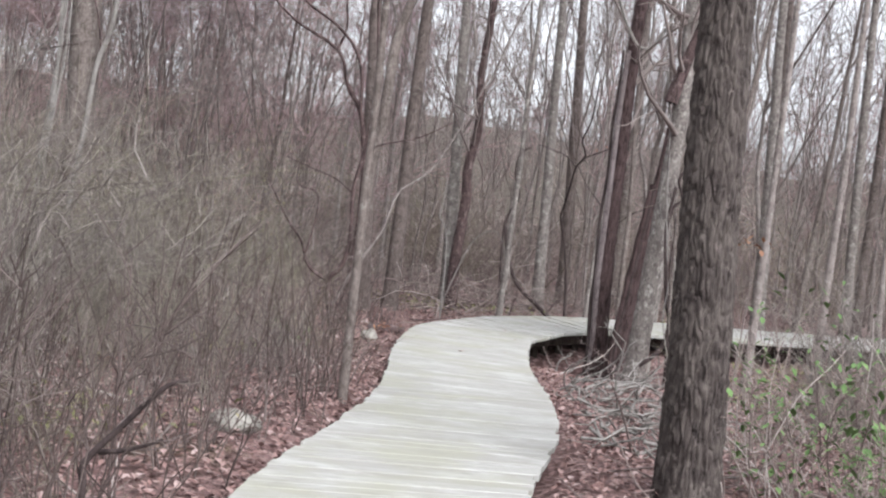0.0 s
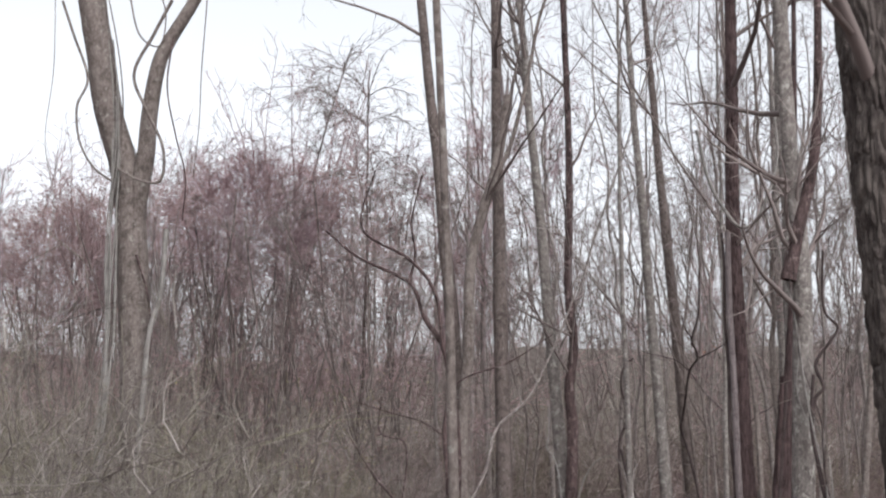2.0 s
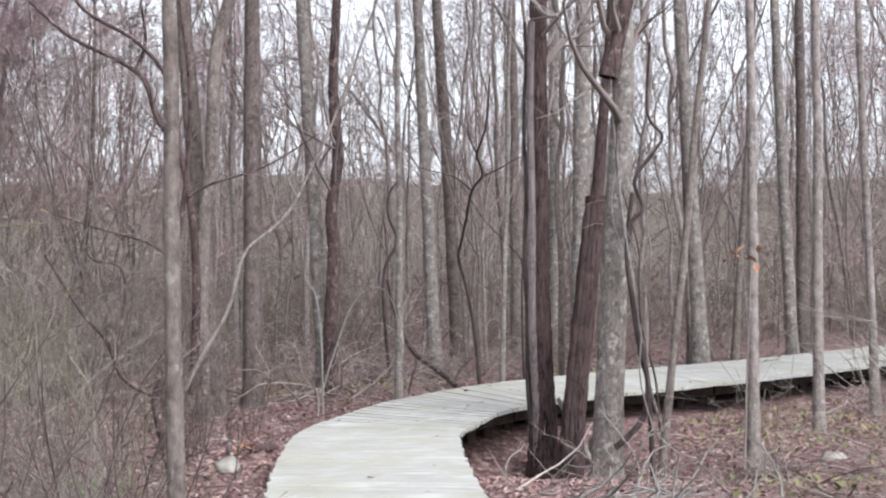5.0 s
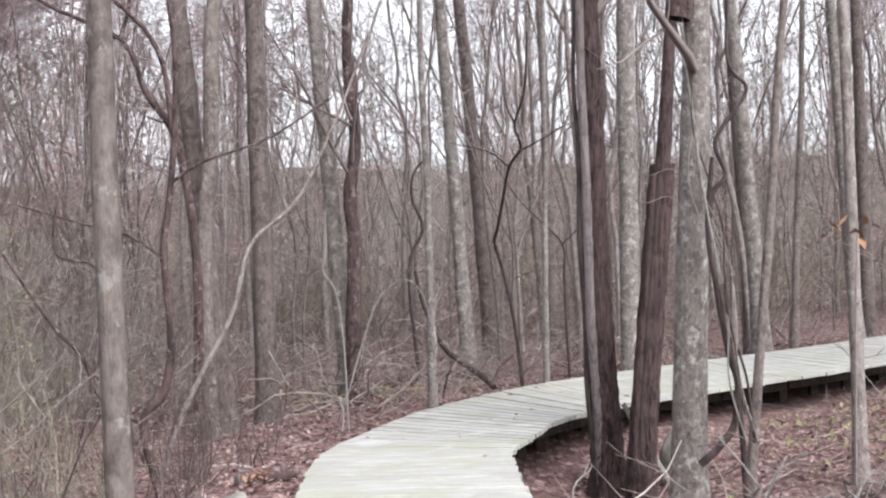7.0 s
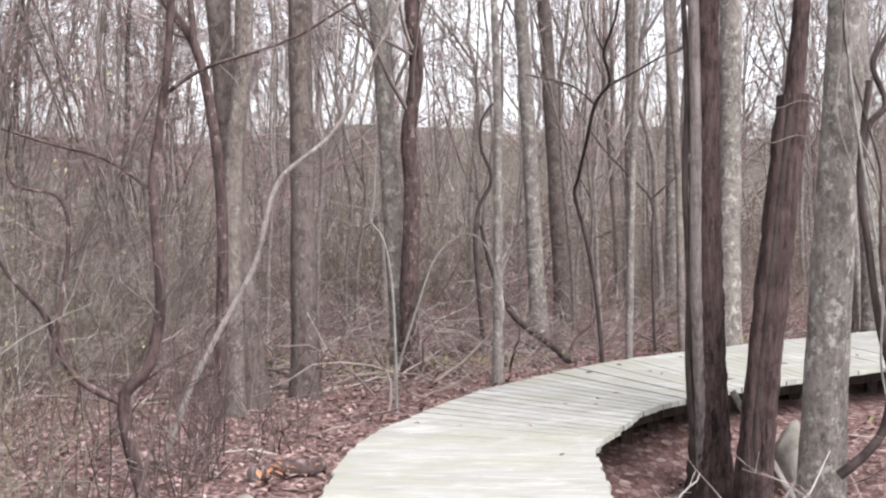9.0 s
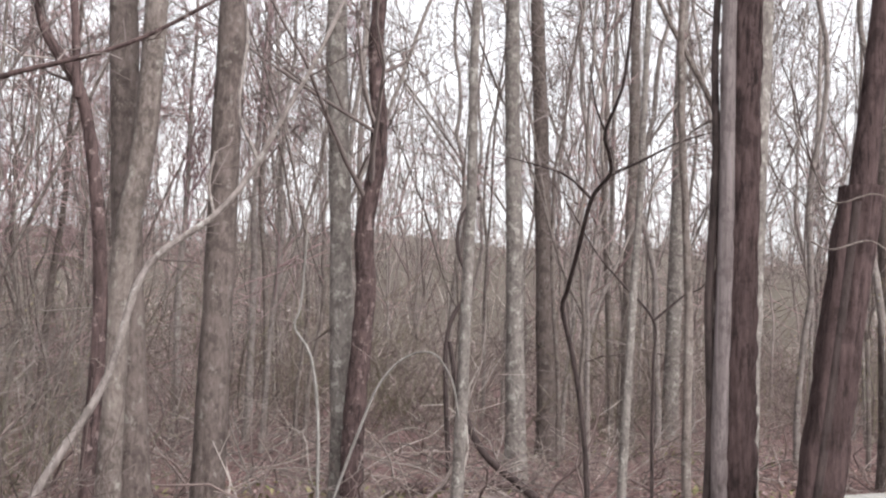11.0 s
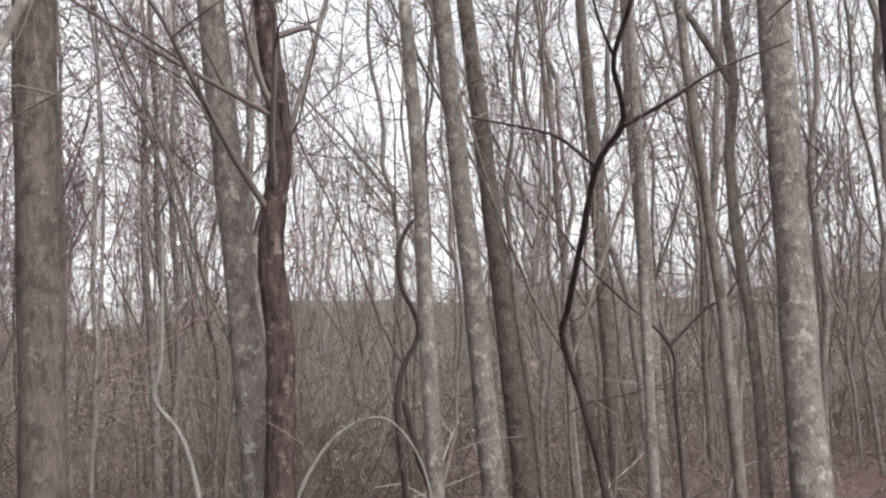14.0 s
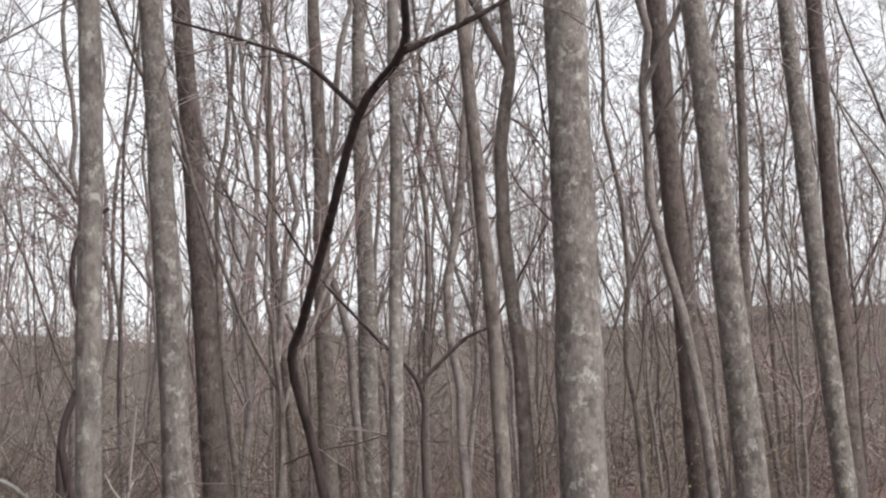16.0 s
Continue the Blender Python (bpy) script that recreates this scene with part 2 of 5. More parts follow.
# ---- mesh tools ----
class Tubes:
    """Gathers tapered tubes and loose quads into one mesh."""

    def __init__(self):
        self.v, self.q, self.n = [], [], 0

    def tube(self, pts, radii, sides=5, cap=False):
        pts, radii = np.asarray(pts, float), np.asarray(radii, float)
        d = np.gradient(pts, axis=0)
        d /= np.linalg.norm(d, axis=1)[:, None] + 1e-9
        ref = np.array([1.0, 0, 0]) if abs(d[:, 0]).max() < 0.85 else np.array([0, 0.3, 1.0])
        u = np.cross(d, ref)
        u /= np.linalg.norm(u, axis=1)[:, None] + 1e-9
        w = np.cross(d, u)
        a = np.arange(sides) * 2 * math.pi / sides
        ring = np.cos(a)[None, :, None] * u[:, None] + np.sin(a)[None, :, None] * w[:, None]
        self.v.append((pts[:, None] + ring * radii[:, None, None]).reshape(-1, 3))
        i = np.arange(len(pts) - 1)[:, None] * sides
        j = np.arange(sides)[None, :]
        k = (j + 1) % sides
        self.q.append(np.stack([i + j, i + k, i + sides + k, i + sides + j], -1).reshape(-1, 4) + self.n)
        if cap and sides == 4:
            e = (len(pts) - 1) * 4 + self.n
            self.q.append(np.array([[e, e + 1, e + 2, e + 3]]))
        self.n += len(pts) * sides
        return self

    def quads(self, verts, quads):
        self.v.append(np.asarray(verts, float))
        self.q.append(np.asarray(quads) + self.n)
        self.n += len(self.v[-1])

    def arrays(self):
        return np.concatenate(self.v), np.concatenate(self.q)


def mesh_of(name, verts, quads, material, smooth=True):
    me = bpy.data.meshes.new(name)
    me.vertices.add(len(verts))
    me.vertices.foreach_set("co", np.ascontiguousarray(verts, np.float32).ravel())
    me.loops.add(quads.size)
    me.loops.foreach_set("vertex_index", np.ascontiguousarray(quads, np.int32).ravel())
    me.polygons.add(len(quads))
    me.polygons.foreach_set("loop_start", np.arange(0, quads.size, 4, dtype=np.int32))
    me.polygons.foreach_set("use_smooth", np.full(len(quads), smooth))
    me.update(calc_edges=True)
    me.materials.append(material)
    return me


def tube_part(name, tubes, material, parent=None, label=""):
    ob = new(name, mesh_of(name, *tubes.arrays(), material))
    ob.parent = parent
    return tagged(ob, label)


def empty_thing(name, place, label, category, group=""):
    ob = new(name)
    ob.empty_display_size = 0.2
    ob.location = place
    return tagged(ob, label, category, group)


def smooth_line(ctrl, n):
    """A curve through the control points (Catmull-Rom), n points along it."""
    p = np.asarray(ctrl, float)
    p = np.concatenate([2 * p[:1] - p[1:2], p, 2 * p[-1:] - p[-2:-1]])
    s = np.linspace(0, len(p) - 3 - 1e-6, n)
    i = s.astype(int)
    f = (s - i)[:, None]
    a, b, c, d = p[i], p[i + 1], p[i + 2], p[i + 3]
    return 0.5 * (2 * b + (c - a) * f + (2 * a - 5 * b + 4 * c - d) * f**2 + (3 * b - a - 3 * c + d) * f**3)


def wander(rng, p, d, length, segs, wob, rise=0.0):
    """A crooked line from p along d."""
    d = np.array(d, float) / np.linalg.norm(d)
    pts, step = [np.array(p, float)], length / segs
    for _ in range(segs):
        d = d + rng.normal(0, wob, 3) + np.array([0, 0, rise])
        d /= np.linalg.norm(d)
        pts.append(pts[-1] + d * step)
    return np.array(pts)


def aside(rng, d, angle):
    """A direction turned off d by about that many degrees."""
    d = np.asarray(d, float) / np.linalg.norm(d)
    s = np.cross(d, rng.normal(0, 1, 3))
    s /= np.linalg.norm(s) + 1e-9
    a = radians(angle)
    return d * math.cos(a) + s * math.sin(a)


def twiggery(tb, rng, line, r, count, reach, fine=2, droop=0.02, start=0.25, spread=42, thin=0.0022, bends=3):
    """Side twigs along a limb, with finer ones on them."""
    for _ in range(count):
        s = rng.uniform(start, 0.98)
        i = min(int(s * (len(line) - 1)), len(line) - 2)
        d = line[i + 1] - line[i]
        p = line[i] + d * rng.uniform(0, 1)
        ln = reach * rng.uniform(0.45, 1.15) * (1.1 - 0.55 * s)
        rr = max(thin * 1.3, r * (1 - s) * 0.55)
        tw = wander(rng, p, aside(rng, d, rng.normal(spread, 10)), ln, bends, 0.19, droop)
        tb.tube(tw, np.linspace(rr, thin, bends + 1), 3)
        for _ in range(fine):
            k = rng.integers(0, bends)
            sub = wander(rng, tw[k] * 0.5 + tw[k + 1] * 0.5, aside(rng, tw[k + 1] - tw[k], rng.normal(38, 10)), ln * rng.uniform(0.3, 0.65), 1, 0.18, droop)
            tb.tube(sub, np.array([thin * 1.1, thin * 0.7]), 3)


def tree_arrays(seed, height, r0, lean=(0, 0), first=0.4, limbs=12, limb_len=0.22, twigs=6, wob=0.03, fork=False, sides=9, segs=22, curve=None, flare=1.5, rough=0.0, reach=0.8, fine=3, limb_sides=4, thin=0.0024, bends=3, sway=0.0, limb_wob=0.16):
    """Trunk and crown of a bare tree with its base at the origin."""
    rng = np.random.default_rng(seed)
    trunk, crown = Tubes(), Tubes()
    h = np.linspace(0, 1, segs + 1)
    line = np.zeros((segs + 1, 3))
    line[:, 2] = h * height
    drift = np.cumsum(rng.normal(0, wob, (segs + 1, 2)), axis=0) * height / segs
    drift -= drift[0]
    if sway:
        for c in (0, 1):
            p1, p2 = rng.uniform(0, 6.28, 2)
            z = h * height
            drift[:, c] += sway * (np.sin(z * 0.75 + p1) + 0.6 * np.sin(z * 1.9 + p2) - math.sin(p1) - 0.6 * math.sin(p2)) * np.clip(z / 2, 0, 1)
    line[:, 0] += lean[0] * h * height + drift[:, 0] * np.minimum(1, h * 3)
    line[:, 1] += lean[1] * h * height + drift[:, 1] * np.minimum(1, h * 3)
    if curve is not None:
        for z, dx, dy in curve:
            bump = np.exp(-(((h * height - z) / 0.55) ** 2))
            line[:, 0] += bump * dx
            line[:, 1] += bump * dy
    line[0, 2] = -0.25
    rad = r0 * (1 - 0.82 * h ** 1.1) * (1 + (flare - 1) * np.exp(-h * height / 0.28))
    rad = rad * (1 + np.cumsum(rng.normal(0, 0.02, segs + 1)) * 0.6 + rng.normal(0, 0.03, segs + 1))
    trunk.tube(line, rad, sides)
    ends = [(line, rad, first)]
    if fork:
        k = int(segs * fork)
        d = aside(rng, line[k + 1] - line[k], 24)
        other = wander(rng, line[k], d, height * (1 - fork) * 0.9, 12, 0.05, 0.07)
        orad = np.linspace(rad[k] * 0.75, 0.012, 13)
        trunk.tube(other, orad, max(6, sides - 2))
        ends.append((other, orad, 0.2))
    for ln, rd, f0 in ends:
        for _ in range(limbs if ln is line else limbs // 2):
            s = f0 + (1 - f0) * rng.uniform(0, 1) ** 0.8
            i = min(int(s * (len(ln) - 1)), len(ln) - 2)
            d = aside(rng, ln[i + 1] - ln[i], rng.normal(36, 12))
            d[2] = abs(d[2]) * 0.9 + 0.1
            length = height * limb_len * rng.uniform(0.5, 1.2) * (1.15 - 0.6 * s)
            r = max(0.006, rd[i] * rng.uniform(0.28, 0.5))
            limb = wander(rng, ln[i], d, length, 5, limb_wob, 0.06)
            crown.tube(limb, np.linspace(r, 0.004, 6), limb_sides)
            twiggery(crown, rng, limb, r, twigs, length * 0.42 * reach + 0.25, fine, thin=thin, bends=bends)
        top = ln[-4:]
        twiggery(crown, rng, top, rd[-4], twigs, 1.0 * reach, fine, thin=thin, bends=bends)
    return trunk, crown, line


def plant_tree(name, seed, x, y, z, dia, height, bark_mat, label, lean=(0, 0), twig_mat=None, group="trees of the wood", category="tree", **more):
    """A bare tree of its own, with trunk and crown."""
    trunk, crown, line = tree_arrays(seed, height, dia / 2, lean, **more)
    thing = empty_thing(name, (x, y, z), label, category, group)
    tube_part("trunk", trunk, bark_mat, thing)
    tube_part("crown", crown, twig_mat or TWIG, thing, "bare twiggy crown")
    return thing, line


# ---- the lie of the land ----
LEFT_EDGE = [(-1.4, -6.0, 0), (-0.72, 5.0, 0), (-0.34, 10.8, 0), (-0.0, 13.5, 0), (0.18, 15.2, 0), (0.2, 18.0, 0), (0.26, 19.6, 0), (0.46, 21.6, 0), (1.02, 22.9, 0.05), (1.5, 23.7, 0.08), (2.6, 25.05, 0.1), (3.7, 26.1, 0.1), (5.35, 27.4, 0.1), (6.9, 28.5, 0.1), (9.6, 30.7, 0.1), (15.0, 35.4, 0.1)]
RIGHT_EDGE = [(0.1, -6.0, 0), (0.78, 5.2, 0), (1.05, 11.1, 0), (1.47, 13.8, 0), (1.6, 15.6, 0), (1.6, 17.7, 0), (1.69, 19.3, 0), (1.87, 21.05, 0), (2.15, 21.68, 0.02), (2.46, 22.25, 0.06), (3.1, 22.85, 0.1), (3.95, 23.55, 0.1), (5.4, 24.6, 0.1), (7.3, 26.0, 0.1), (10.2, 28.4, 0.1), (15.8, 33.0, 0.1)]
left_line, right_line = smooth_line(LEFT_EDGE, 1600), smooth_line(RIGHT_EDGE, 1600)
mid_line = (left_line + right_line) / 2
mid_run = np.r_[0, np.cumsum(np.linalg.norm(np.diff(mid_line, axis=0), axis=1))]


def off_path(x, y):
    """Metres from the boardwalk's edge (below 0 on it), for arrays."""
    x, y = np.atleast_1d(x), np.atleast_1d(y)
    m, half = mid_line[::8, :2], np.linalg.norm((left_line - right_line)[::8], axis=1) / 2
    d = np.hypot(x[:, None] - m[None, :, 0], y[:, None] - m[None, :, 1]) - half[None]
    return d.min(1)


def ground_z(x, y):
    x, y = np.atleast_1d(np.asarray(x, float)), np.atleast_1d(np.asarray(y, float))
    roll = 0.05 * np.sin(0.9 * x + 0.35 * y) * np.cos(0.7 * y - 0.3 * x) + 0.03 * np.sin(2.3 * x + 1.1) * np.sin(1.9 * y)
    hollow = 0.36 * np.exp(-(((x - 3.1) / 1.5) ** 2) - ((y - 21.9) / 1.4) ** 2)
    hollow = hollow + 0.2 * np.exp(-(((x - 2.15) / 0.6) ** 2) - ((y - 21.35) / 0.8) ** 2)
    inside = np.clip(((x - 0.8 * (y - 22)) - 2.4) * 1.4, -30, 30)
    wide = 0.20 / (1 + np.exp(-inside)) / (1 + np.exp(-np.clip(y - 18.5, -20, 20) * 1.4))
    far = np.clip((np.hypot(x, y - 10) - 55) / 60, 0, 1)
    z = -0.09 + roll - hollow - wide + (10.2 + 0.6 * np.sin(0.11 * x + 0.8) + 0.5 * np.sin(0.27 * x - 0.2 * y) + 0.1 * np.sin(0.7 * x + 0.5 * y)) * far * far * (3 - 2 * far)
    off = off_path(x, y)
    under = -0.14 - 0.06 * (off < 0)
    w = np.clip(1 - off / 0.35, 0, 1)
    return np.where(off < 0.35, np.minimum(z, z * (1 - w) + np.minimum(z, under) * w), z)


def build_ground():
    near_x, near_y = np.arange(-14, 18.01, 0.22), np.arange(-4, 44.01, 0.22)
    grow = np.cumsum(0.4 * 1.16 ** np.arange(42))
    gx = np.r_[-14 - grow[::-1], near_x, 18 + grow]
    gy = np.r_[-4 - grow[::-1], near_y, 44 + grow]
    xx, yy = np.meshgrid(gx, gy)
    zz = np.concatenate([ground_z(a, b) for a, b in zip(np.array_split(xx.ravel(), 40), np.array_split(yy.ravel(), 40))])
    rng = np.random.default_rng(5)
    inner = (off_path(xx.ravel(), yy.ravel()) > 0.1)
    zz = zz + rng.normal(0, 0.008, zz.shape) * inner
    verts = np.stack([xx.ravel(), yy.ravel(), zz], 1)
    nx = len(gx)
    i = (np.arange(len(gy) - 1)[:, None] * nx + np.arange(nx - 1)[None]).ravel()
    ob = new("ground", mesh_of("ground", verts, np.stack([i, i + 1, i + nx + 1, i + nx], 1), GROUND))
    tagged(ob, "woodland floor matted with fallen pink-brown leaves", "ground", kind="structure")


build_ground()

# ---- the trees that stand apart ----
TREES = [
    # name, seed, x, y (at 1 m), lean x, lean y, diameter, height, bark, label, more
    ("tree", 11, 0.77, 26.4, -0.064, 0.0, 0.215, 13, BARK_GREY, "slim grey lichen-spotted tree leaning over leaf litter", dict(first=0.42, fork=0.5)),
    ("tree", 13, -0.54, 24.05, -0.083, 0.0, 0.22, 14, BARK_BROWN, "grey-brown bare tree leaning beside the boardwalk", dict(first=0.5)),
    ("tree", 14, -0.05, 24.4, 0.004, 0.0, 0.22, 15, BARK_BROWN, "straight grey-brown bare tree by the boardwalk bend", dict(first=0.42)),
    ("tree", 20, 2.62, 29.7, -0.040, 0.0, 0.22, 14, BARK_GREY, "pale grey tree twinned with a darker trunk", dict(first=0.5)),
    ("tree", 21, 3.48, 33.3, -0.052, 0.0, 0.29, 15, BARK_BROWN, "dark brown tree close behind a pale one", dict(first=0.5)),
    ("tree", 22, 4.37, 26.96, 0.010, 0.0, 0.27, 15, BARK_GREY, "stout pale grey tree with lichen patches", dict(first=0.5)),
    ("tree", 23, 6.75, 29.0, -0.048, 0.0, 0.26, 15, BARK_GREY, "leaning pale grey tree with a dark knot", dict(first=0.5)),
    ("tree", 24, 7.1, 30.3, -0.026, 0.0, 0.24, 14, BARK_BROWN, "grey-brown tree behind a leaning pale one", dict(first=0.5)),
    ("tree", 25, 3.72, 26.56, -0.045, 0.0, 0.085, 11, BARK_SMOOTH, "thin crooked grey tree", dict(first=0.5, wob=0.06, sway=0.05, flare=1.2)),
    ("tree", 26, 4.15, 27.26, -0.028, 0.0, 0.09, 11, BARK_SMOOTH, "thin forked grey tree", dict(first=0.4, fork=0.33, wob=0.06, sway=0.05, flare=1.2)),
    ("tree", 27, 6.23, 37.3, 0.012, 0.0, 0.30, 15, BARK_GREY, "broad grey tree deeper in the wood", dict(first=0.5)),
    ("tree", 28, 3.27, 26.8, 0.03, 0.0, 0.08, 12, BARK_GREY, "slim pale tree beyond the boardwalk", dict(first=0.5, flare=1.2)),
    ("tree", 29, 4.67, 33.5, -0.003, 0.0, 0.21, 13, BARK_SMOOTH, "grey-brown bare tree deeper in the wood", dict(first=0.45)),
    ("tree", 30, 9.1, 31.0, -0.038, 0.0, 0.22, 14, BARK_GREY, "pale leaning tree with green algae", dict(first=0.5)),
    ("tree", 31, 9.45, 31.3, -0.003, 0.0, 0.23, 14, BARK_BROWN, "leaning bare tree with a mottled trunk", dict(first=0.5)),
    ("tree", 32, 8.3, 31.4, 0.069, 0.0, 0.13, 12, BARK_SMOOTH, "slim straight young tree", dict(first=0.5)),
    ("tree", 36, 4.65, 21.15, 0.01, 0.0, 0.11, 12, BARK_FAR, "bare young tree in the damp hollow", dict(first=0.45)),
    ("tree", 37, 4.0, 21.4, 0.120, 0.0, 0.085, 10, BARK_SMOOTH, "slanting thin tree in the damp hollow", dict(first=0.45, flare=1.2)),
    ("tree", 40, 6.1, 23.0, 0.01, 0.0, 0.115, 13, BARK_FAR, "bare tree inside the bend of the walk", dict(first=0.45)),
    ("tree", 41, 7.4, 24.4, -0.02, 0.0, 0.115, 13, BARK_FAR, "grey tree inside the bend of the walk", dict(first=0.45)),
]
for name, seed, x, y, lx, ly, dia, height, mat, label, more in TREES:
    z = float(ground_z(x - lx, y - ly)[0])
    more = {"limbs": 12, "twigs": 7, "segs": 46, "sides": 12, "wob": 0.016, "sway": 0.009, "limb_wob": 0.22, "fine": 3, **more}
    plant_tree(name, seed, x - lx * (1 - z), y - ly * (1 - z), z, dia, height, mat, label, (lx, ly), **more)

for seed, x, y, height in ((141, -0.60, 33.0, 8.2), (142, 0.70, 34.6, 9.0), (143, -1.70, 33.8, 7.6)):
    plant_tree("budding_tree", seed, x, y, float(ground_z(x, y)[0]), 0.12, height, BARK_FAR, "small tree hazed with reddish buds", twig_mat=TWIG_RED, limbs=20, twigs=10, first=0.35, limb_len=0.26, sway=0.04, fine=4, thin=0.0038)

# young sapling close to the walk
plant_tree("sapling", 51, -0.07, 14.85, -0.12, 0.074, 10.0, BARK_SMOOTH, "slim grey-brown young tree at the boardwalk's edge", (-0.013, 0.0), limbs=7, twigs=4, first=0.55, flare=1.2, wob=0.015, sway=0.008, segs=40, sides=10, group="saplings", category="sapling")


def craggy_trunk(line, radii, seed, around=56, plate=0.014, cell=(9.0, 3.2), ridge=0.0, warp=0.5, shag=0.0):
    """A close-up trunk: bark plates stand proud of dark seams, and the base spreads."""
    n = len(line)
    ang = np.arange(around) * 2 * math.pi / around
    verts = np.zeros((n, around, 3))
    for i in range(n):
        for j in range(around):
            c, s = math.cos(ang[j]), math.sin(ang[j])
            q = Vector((c * radii[i] * cell[0] * 2.0, s * radii[i] * cell[0] * 2.0, line[i][2] * cell[1]))
            w = q + warp * noise.noise_vector(q * 0.9)
            d, near_pts = noise.voronoi(w)
            lift = min(1.0, (d[1] - d[0]) * 2.6) - 0.55 + shag * (near_pts[0].z - w.z)
            lift += 0.5 * noise.noise(q * 2.5)
            lobes = ridge * math.cos(ang[j] * 5 + seed) * math.exp(-max(0.0, line[i][2]) / 0.35)
            r = radii[i] * (1 + lobes) + plate * lift
            verts[i, j] = (line[i][0] + c * r, line[i][1] + s * r, line[i][2])
    i = np.arange(n - 1)[:, None] * around
    j = np.arange(around)[None]
    k = (j + 1) % around
    t = Tubes()
    t.quads(verts.reshape(-1, 3), np.stack([i + j, i + k, i + around + k, i + around + j], -1).reshape(-1, 4))
    return t


def crown_on(line, r, seed, limbs, start, twigs=6, length=2.4):
    rng = np.random.default_rng(seed)
    tb = Tubes()
    for _ in range(limbs):
        s = rng.uniform(start, 0.98)
        i = min(int(s * (len(line) - 1)), len(line) - 2)
        d = aside(rng, line[i + 1] - line[i], rng.normal(52, 12))
        ln = length * rng.uniform(0.5, 1.2)
        limb = wander(rng, line[i], d, ln, 6, 0.14, 0.06)
        tb.tube(limb, np.linspace(r * rng.uniform(0.15, 0.35), 0.004, 7), 4)
        twiggery(tb, rng, limb, r * 0.3, twigs, ln * 0.45 + 0.2)
    return tb


def big_tree(name, label, x, y, ctrl, r0, r1, mat, seed, around=48, rows=150, plate=0.01, cell=(9, 3.2), ridge=0.1, limbs=14, start=0.45, flare=1.45, z=None, warp=0.5, shag=0.0):
    """A tree seen at close range; ctrl: its line as offsets from the base."""
    z = float(ground_z(x, y)[0]) if z is None else z
    line = smooth_line(ctrl, rows)
    h = np.linspace(0, 1, rows)
    rad = (r0 + (r1 - r0) * h) * (1 + (flare - 1) * np.exp(-(line[:, 2] + 0.2) / 0.3))
    thing = empty_thing(name, (x, y, z), label, "tree", "trees of the wood")
    tube_part("trunk", craggy_trunk(line, rad, seed, around, plate, cell, ridge, warp, shag), mat, thing)
    if limbs:
        tube_part("crown", crown_on(line, r0, seed, limbs, start), TWIG, thing, "bare twiggy crown")
    return thing, line, z


def trunk_of(thing):
    return next(ob for ob in thing.children if ob.name.startswith("trunk"))


def stem_part(name, ctrl, r0, r1, mat, parent, n=24, sides=7, label=""):
    line = smooth_line(ctrl, n)
    t = Tubes()
    t.tube(line, np.linspace(r0, r1, n), sides)
    return tube_part(name, t, mat, parent, label), line


# the scaly tree right beside the walk
big_tree("scaly_bark_tree", "tall dark tree with shaggy scaly bark beside the boardwalk", 2.075, 12.43,
         [(0, 0, -0.25), (-0.03, 0, 0.7), (-0.10, 0, 2.0), (-0.17, 0.02, 3.6), (-0.32, 0.05, 6.5), (-0.7, 0.1, 11)], 0.186, 0.115, BARK_SHAGGY, 3, 190, 900, 0.016, (13.0, 5.5), 0.04, 14, 0.5, 1.1, None, 0.9, 0.42)

# three trees in the hollow inside the bend
red, red_line, red_z = big_tree("split_bark_tree", "dark red-brown tree with a bare weathered strip", 2.88, 22.2,
         [(0, 0, -0.3), (-0.03, -0.08, 0.6), (-0.09, -0.25, 1.6), (-0.10, -0.3, 3.2), (-0.08, -0.3, 4.8), (0.02, -0.25, 7), (0.15, -0.2, 12)], 0.135, 0.055, BARK_RED, 4, 80, 330, 0.014, (12, 6.0), 0.12, 13, 0.45, 1.85, None, 0.5, 0.3)
sl = red_line[9:210]
strip = Tubes()
strip.tube(np.stack([sl[:, 0] - 0.083 + 0.006 * np.sin(sl[:, 2] * 3.1), sl[:, 1] - 0.066, sl[:, 2]], 1), np.linspace(0.05, 0.034, len(sl)), 14)
tube_part("bare_strip", strip, BARK_STRIP, trunk_of(red), "pale weathered wood where the bark is gone")
loose = Tubes()
loose.tube(np.stack([sl[:, 0] - 0.138 + 0.010 * np.sin(sl[:, 2] * 5), sl[:, 1] - 0.04, sl[:, 2]], 1), np.linspace(0.03, 0.016, len(sl)), 8)
tube_part("bark_strand", loose, DARK_STEM, trunk_of(red), "loose dark strand of bark")

snag, snag_line, snag_z = big_tree("broken_snag", "broken dark snag leaning out of the hollow", 3.02, 21.75,
         [(0, 0, -0.3), (0.03, -0.02, 0.5), (0.13, -0.06, 1.5), (0.235, -0.1, 2.45), (0.27, -0.12, 2.80)], 0.115, 0.100, BARK_RED, 6, 72, 200, 0.013, (13, 3.0), 0.09, 0, 0.5, 1.45)
gl = snag_line[12:186]
groove_shade, strand = Tubes(), Tubes()
# The shade inside the split is a dark tube laid on the trunk.
groove_shade.tube(np.stack([gl[:, 0] - 0.046, gl[:, 1] - 0.083, gl[:, 2]], 1), np.linspace(0.03, 0.026, len(gl)), 8)
tube_part("split", groove_shade, DARK_STEM, trunk_of(snag), "split down the trunk, its shade made as a dark strip")
strand.tube(np.stack([gl[:, 0] - 0.08 + 0.006 * np.sin(gl[:, 2] * 4.0), gl[:, 1] - 0.07, gl[:, 2]], 1), np.linspace(0.036, 0.030, len(gl)), 12)
